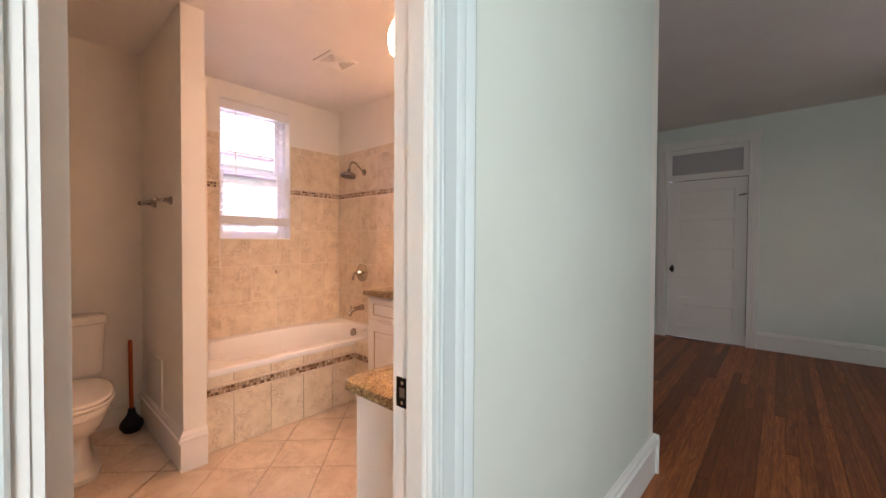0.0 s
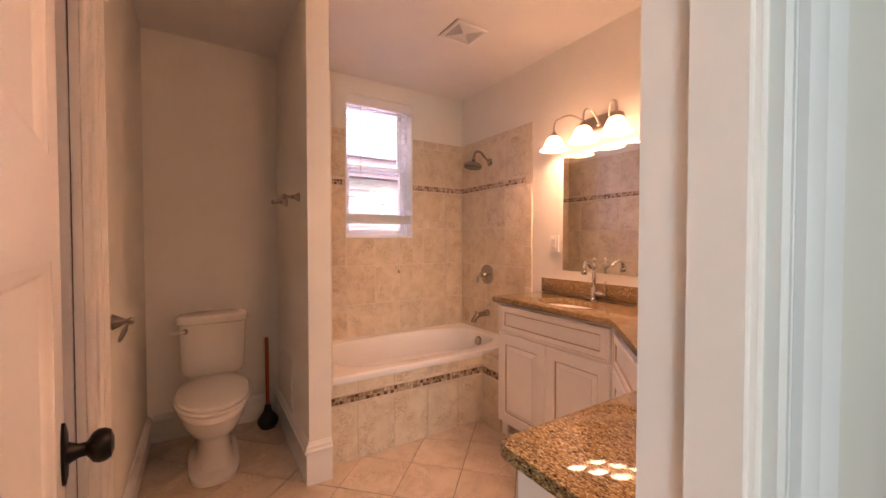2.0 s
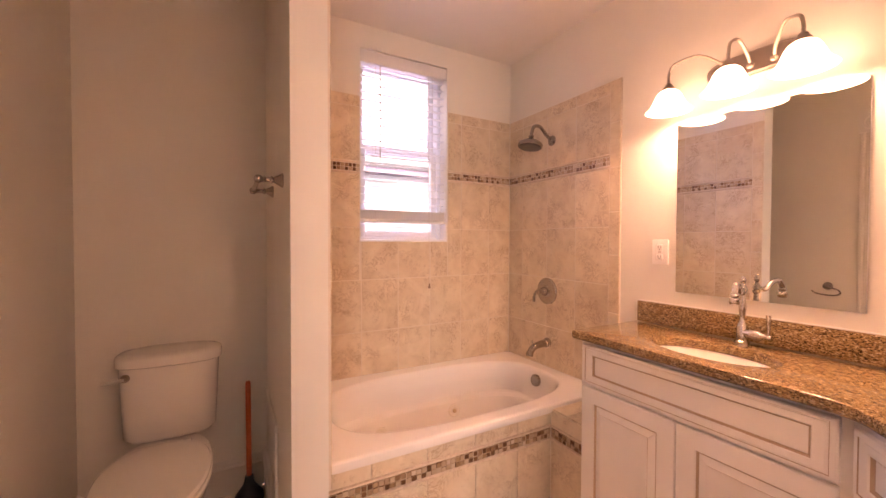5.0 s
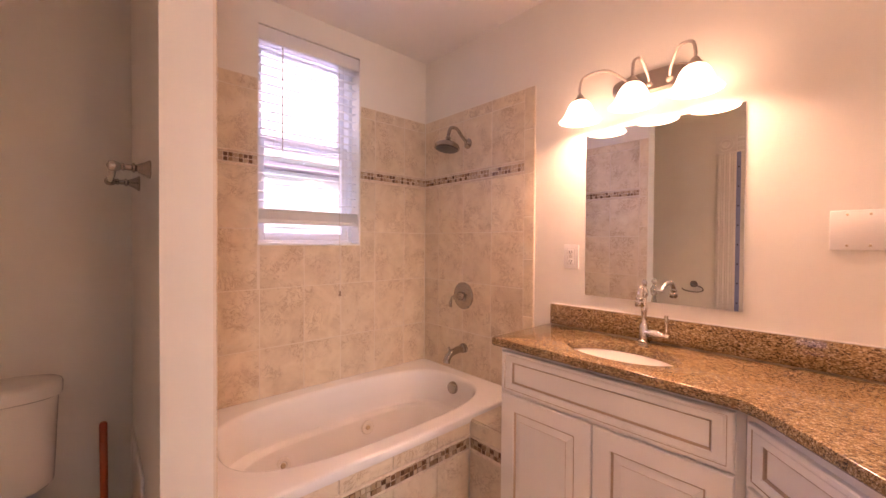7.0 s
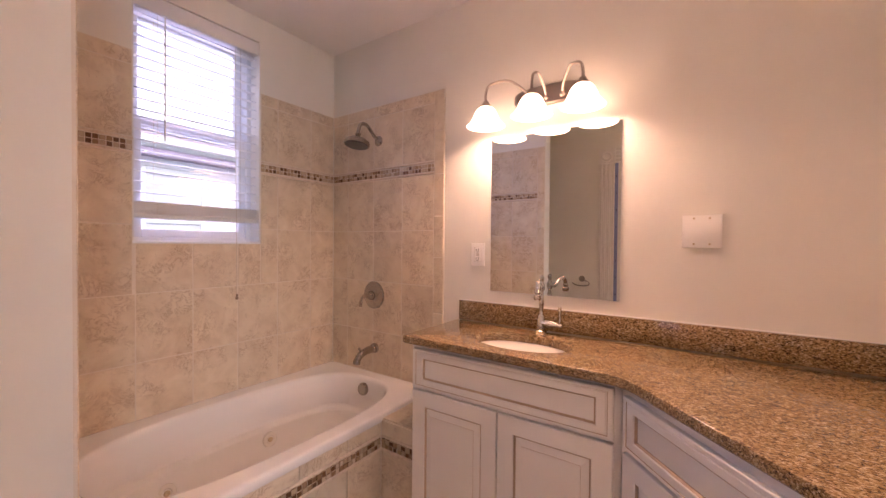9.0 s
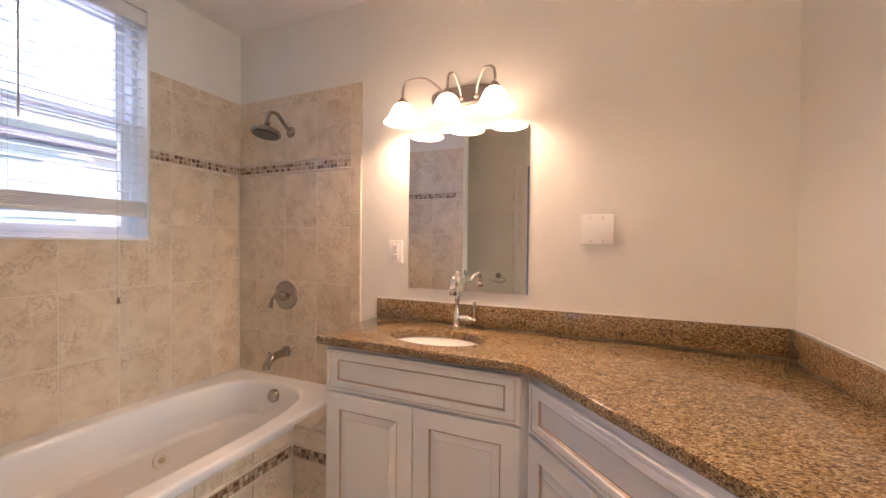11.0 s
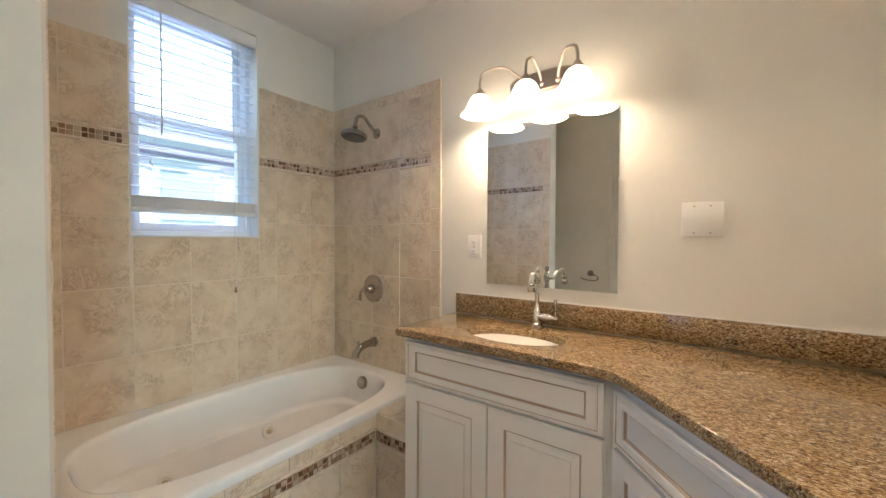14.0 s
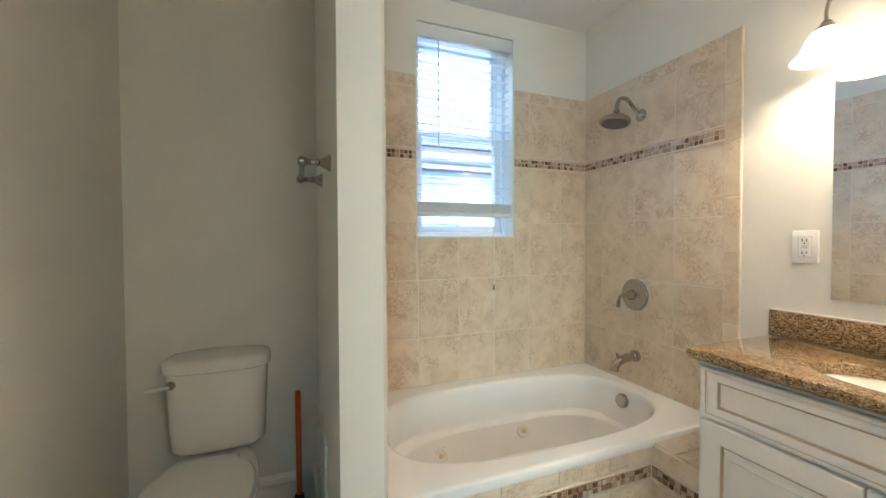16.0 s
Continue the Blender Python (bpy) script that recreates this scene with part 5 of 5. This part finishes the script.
# partition: face looks to +y
tiled_wall(wall_partition, (PX - 0.062, PY1, 0), (-1, 0, 0), [0.0, 0.219, 0.438, 0.657, 0.813])
z = 0.43
for z1 in (0.565, 0.857, 1.147, 1.361, 1.579, 1.80, TOP1):
    lay(wall_partition, (PX - 0.001, PY1, z), (-1, 0, 0), UP, 0.061, z1 - z, 0.010)
    z = z1
grout_sheet(wall_partition, (PX - 0.001, PY1, 0.43), (-1, 0, 0), UP, 0.061, TOP1 - 0.43)

# ---- tub deck ----
AX, AY = 0.792, -0.384
deck = structure("tub_deck", boxes((0.72, PY1 + 0.001, 0, AX, -0.002, 0.434), (AX, AY, 0, 0.986, -0.002, 0.436)), M_GROUT, "tiled front and ledge of the bathtub")


def apron(o, u, joints):
    o, u = Vector(o), Vector(u)
    for a, b in zip(joints, joints[1:]):
        lay(deck, o + u * a, u, UP, b - a, 0.303)
        lay(deck, o + u * a + Vector((0, 0, 0.373)), u, UP, b - a, 0.056 if abs(u.y) > 0.5 else 0.066)
    for z in (0.303, 0.361):
        liner(deck, o + u * joints[0] + Vector((0, 0, z)), u, UP, joints[-1] - joints[0])
    mosaic(deck, o + u * joints[0] + Vector((0, 0, 0.316)), u, UP, joints[-1] - joints[0])


apron((AX, PY1 + 0.001, 0), (0, 1, 0), [0.0, 0.165, 0.384, 0.603, 0.822, 1.015])
apron((AX + 0.009, AY, 0), (1, 0, 0), [0.0, 0.184])
for x0, x1 in ((AX + 0.001, 0.89), (0.89, 0.986)):
    for y0, y1 in ((AY, -0.19), (-0.19, -0.01)):
        lay(deck, (x0, y0, 0.436), (1, 0, 0), (0, 1, 0), x1 - x0, y1 - y0)

# ---- floor tiles, laid diagonally ----
FP, FXO, FYO = 0.2775, 0.983, -1.014


def clip(poly, rect):
    x0, y0, x1, y1 = rect
    for ax, lim, sgn in ((0, x0, 1), (0, x1, -1), (1, y0, 1), (1, y1, -1)):
        out = []
        for a, b in zip(poly, poly[1:] + poly[:1]):
            da, db = sgn * (a[ax] - lim), sgn * (b[ax] - lim)
            if da >= 0:
                out.append(a)
            if (da < 0) != (db < 0):
                t = da / (da - db)
                out.append((a[0] + (b[0] - a[0]) * t, a[1] + (b[1] - a[1]) * t))
        poly = out
        if not poly:
            break
    return poly


def floor_tile(poly, parent, mat, t=0.008):
    c = Vector((sum(p[0] for p in poly) / len(poly), sum(p[1] for p in poly) / len(poly)))
    bm = bmesh.new()
    e = 0.0018
    rings = []
    for s, z in ((0.0, -t), (0.0, -e), (e, 0.0)):
        rings.append([Vector((c.x + (p[0] - c.x) * (1 - s * 7), c.y + (p[1] - c.y) * (1 - s * 7), z)) for p in poly])
    loft(bm, rings, False, True)
    ob = part("tile", bm, mat, parent)
    return ob


floor_ob = bpy.data.objects["floor"]
r = math.sqrt(0.5)
for i in range(-9, 12):
    for j in range(-9, 12):
        g = 0.0048
        a0, a1, b0, b1 = i * FP + g / 2, (i + 1) * FP - g / 2, j * FP + g / 2, (j + 1) * FP - g / 2
        quad = [(FXO + (a - b) * r, FYO + (a + b) * r) for a, b in ((a0, b0), (a1, b0), (a1, b1), (a0, b1))]
        quad = clip(quad, (0.003, YL + 0.003, XD + 0.055, -0.003))
        if len(quad) < 3:
            continue
        area = abs(sum(a[0] * b[1] - b[0] * a[1] for a, b in zip(quad, quad[1:] + quad[:1]))) / 2
        inside = all(p[0] < 0.78 and p[1] > PY0 for p in quad) or all(p[0] > 1.0 and p[0] < 1.7 and p[1] > -0.38 for p in quad)
        if area > 0.0006 and not inside:
            floor_tile(quad, floor_ob, M_FLOOR)

# ---- hall planks ----
hall_ob = bpy.data.objects["hall_floor"]
rng = random.Random(5)
x = 0.21
while x < 4.74:
    w = 0.058
    y = -3.38 if x > XD + 0.06 else 0.11
    while y < 3.5:
        ln = min(rng.choice((1.5, 2.1, 2.7, 3.3)), 3.5 - y)
        if ln < 0.05:
            break
        lay(hall_ob, (x, y, -0.010), (1, 0, 0), (0, 1, 0), w, ln, 0.010, M_WOOD, "plank", 0.0007)
        y += ln
    x += w
structure("threshold", boxes((XD + 0.056, DL + 0.012, -0.011, XC, DR - 0.012, 0.004), bevel=0.002), M_WOOD, "dark wooden threshold between tile and planks")
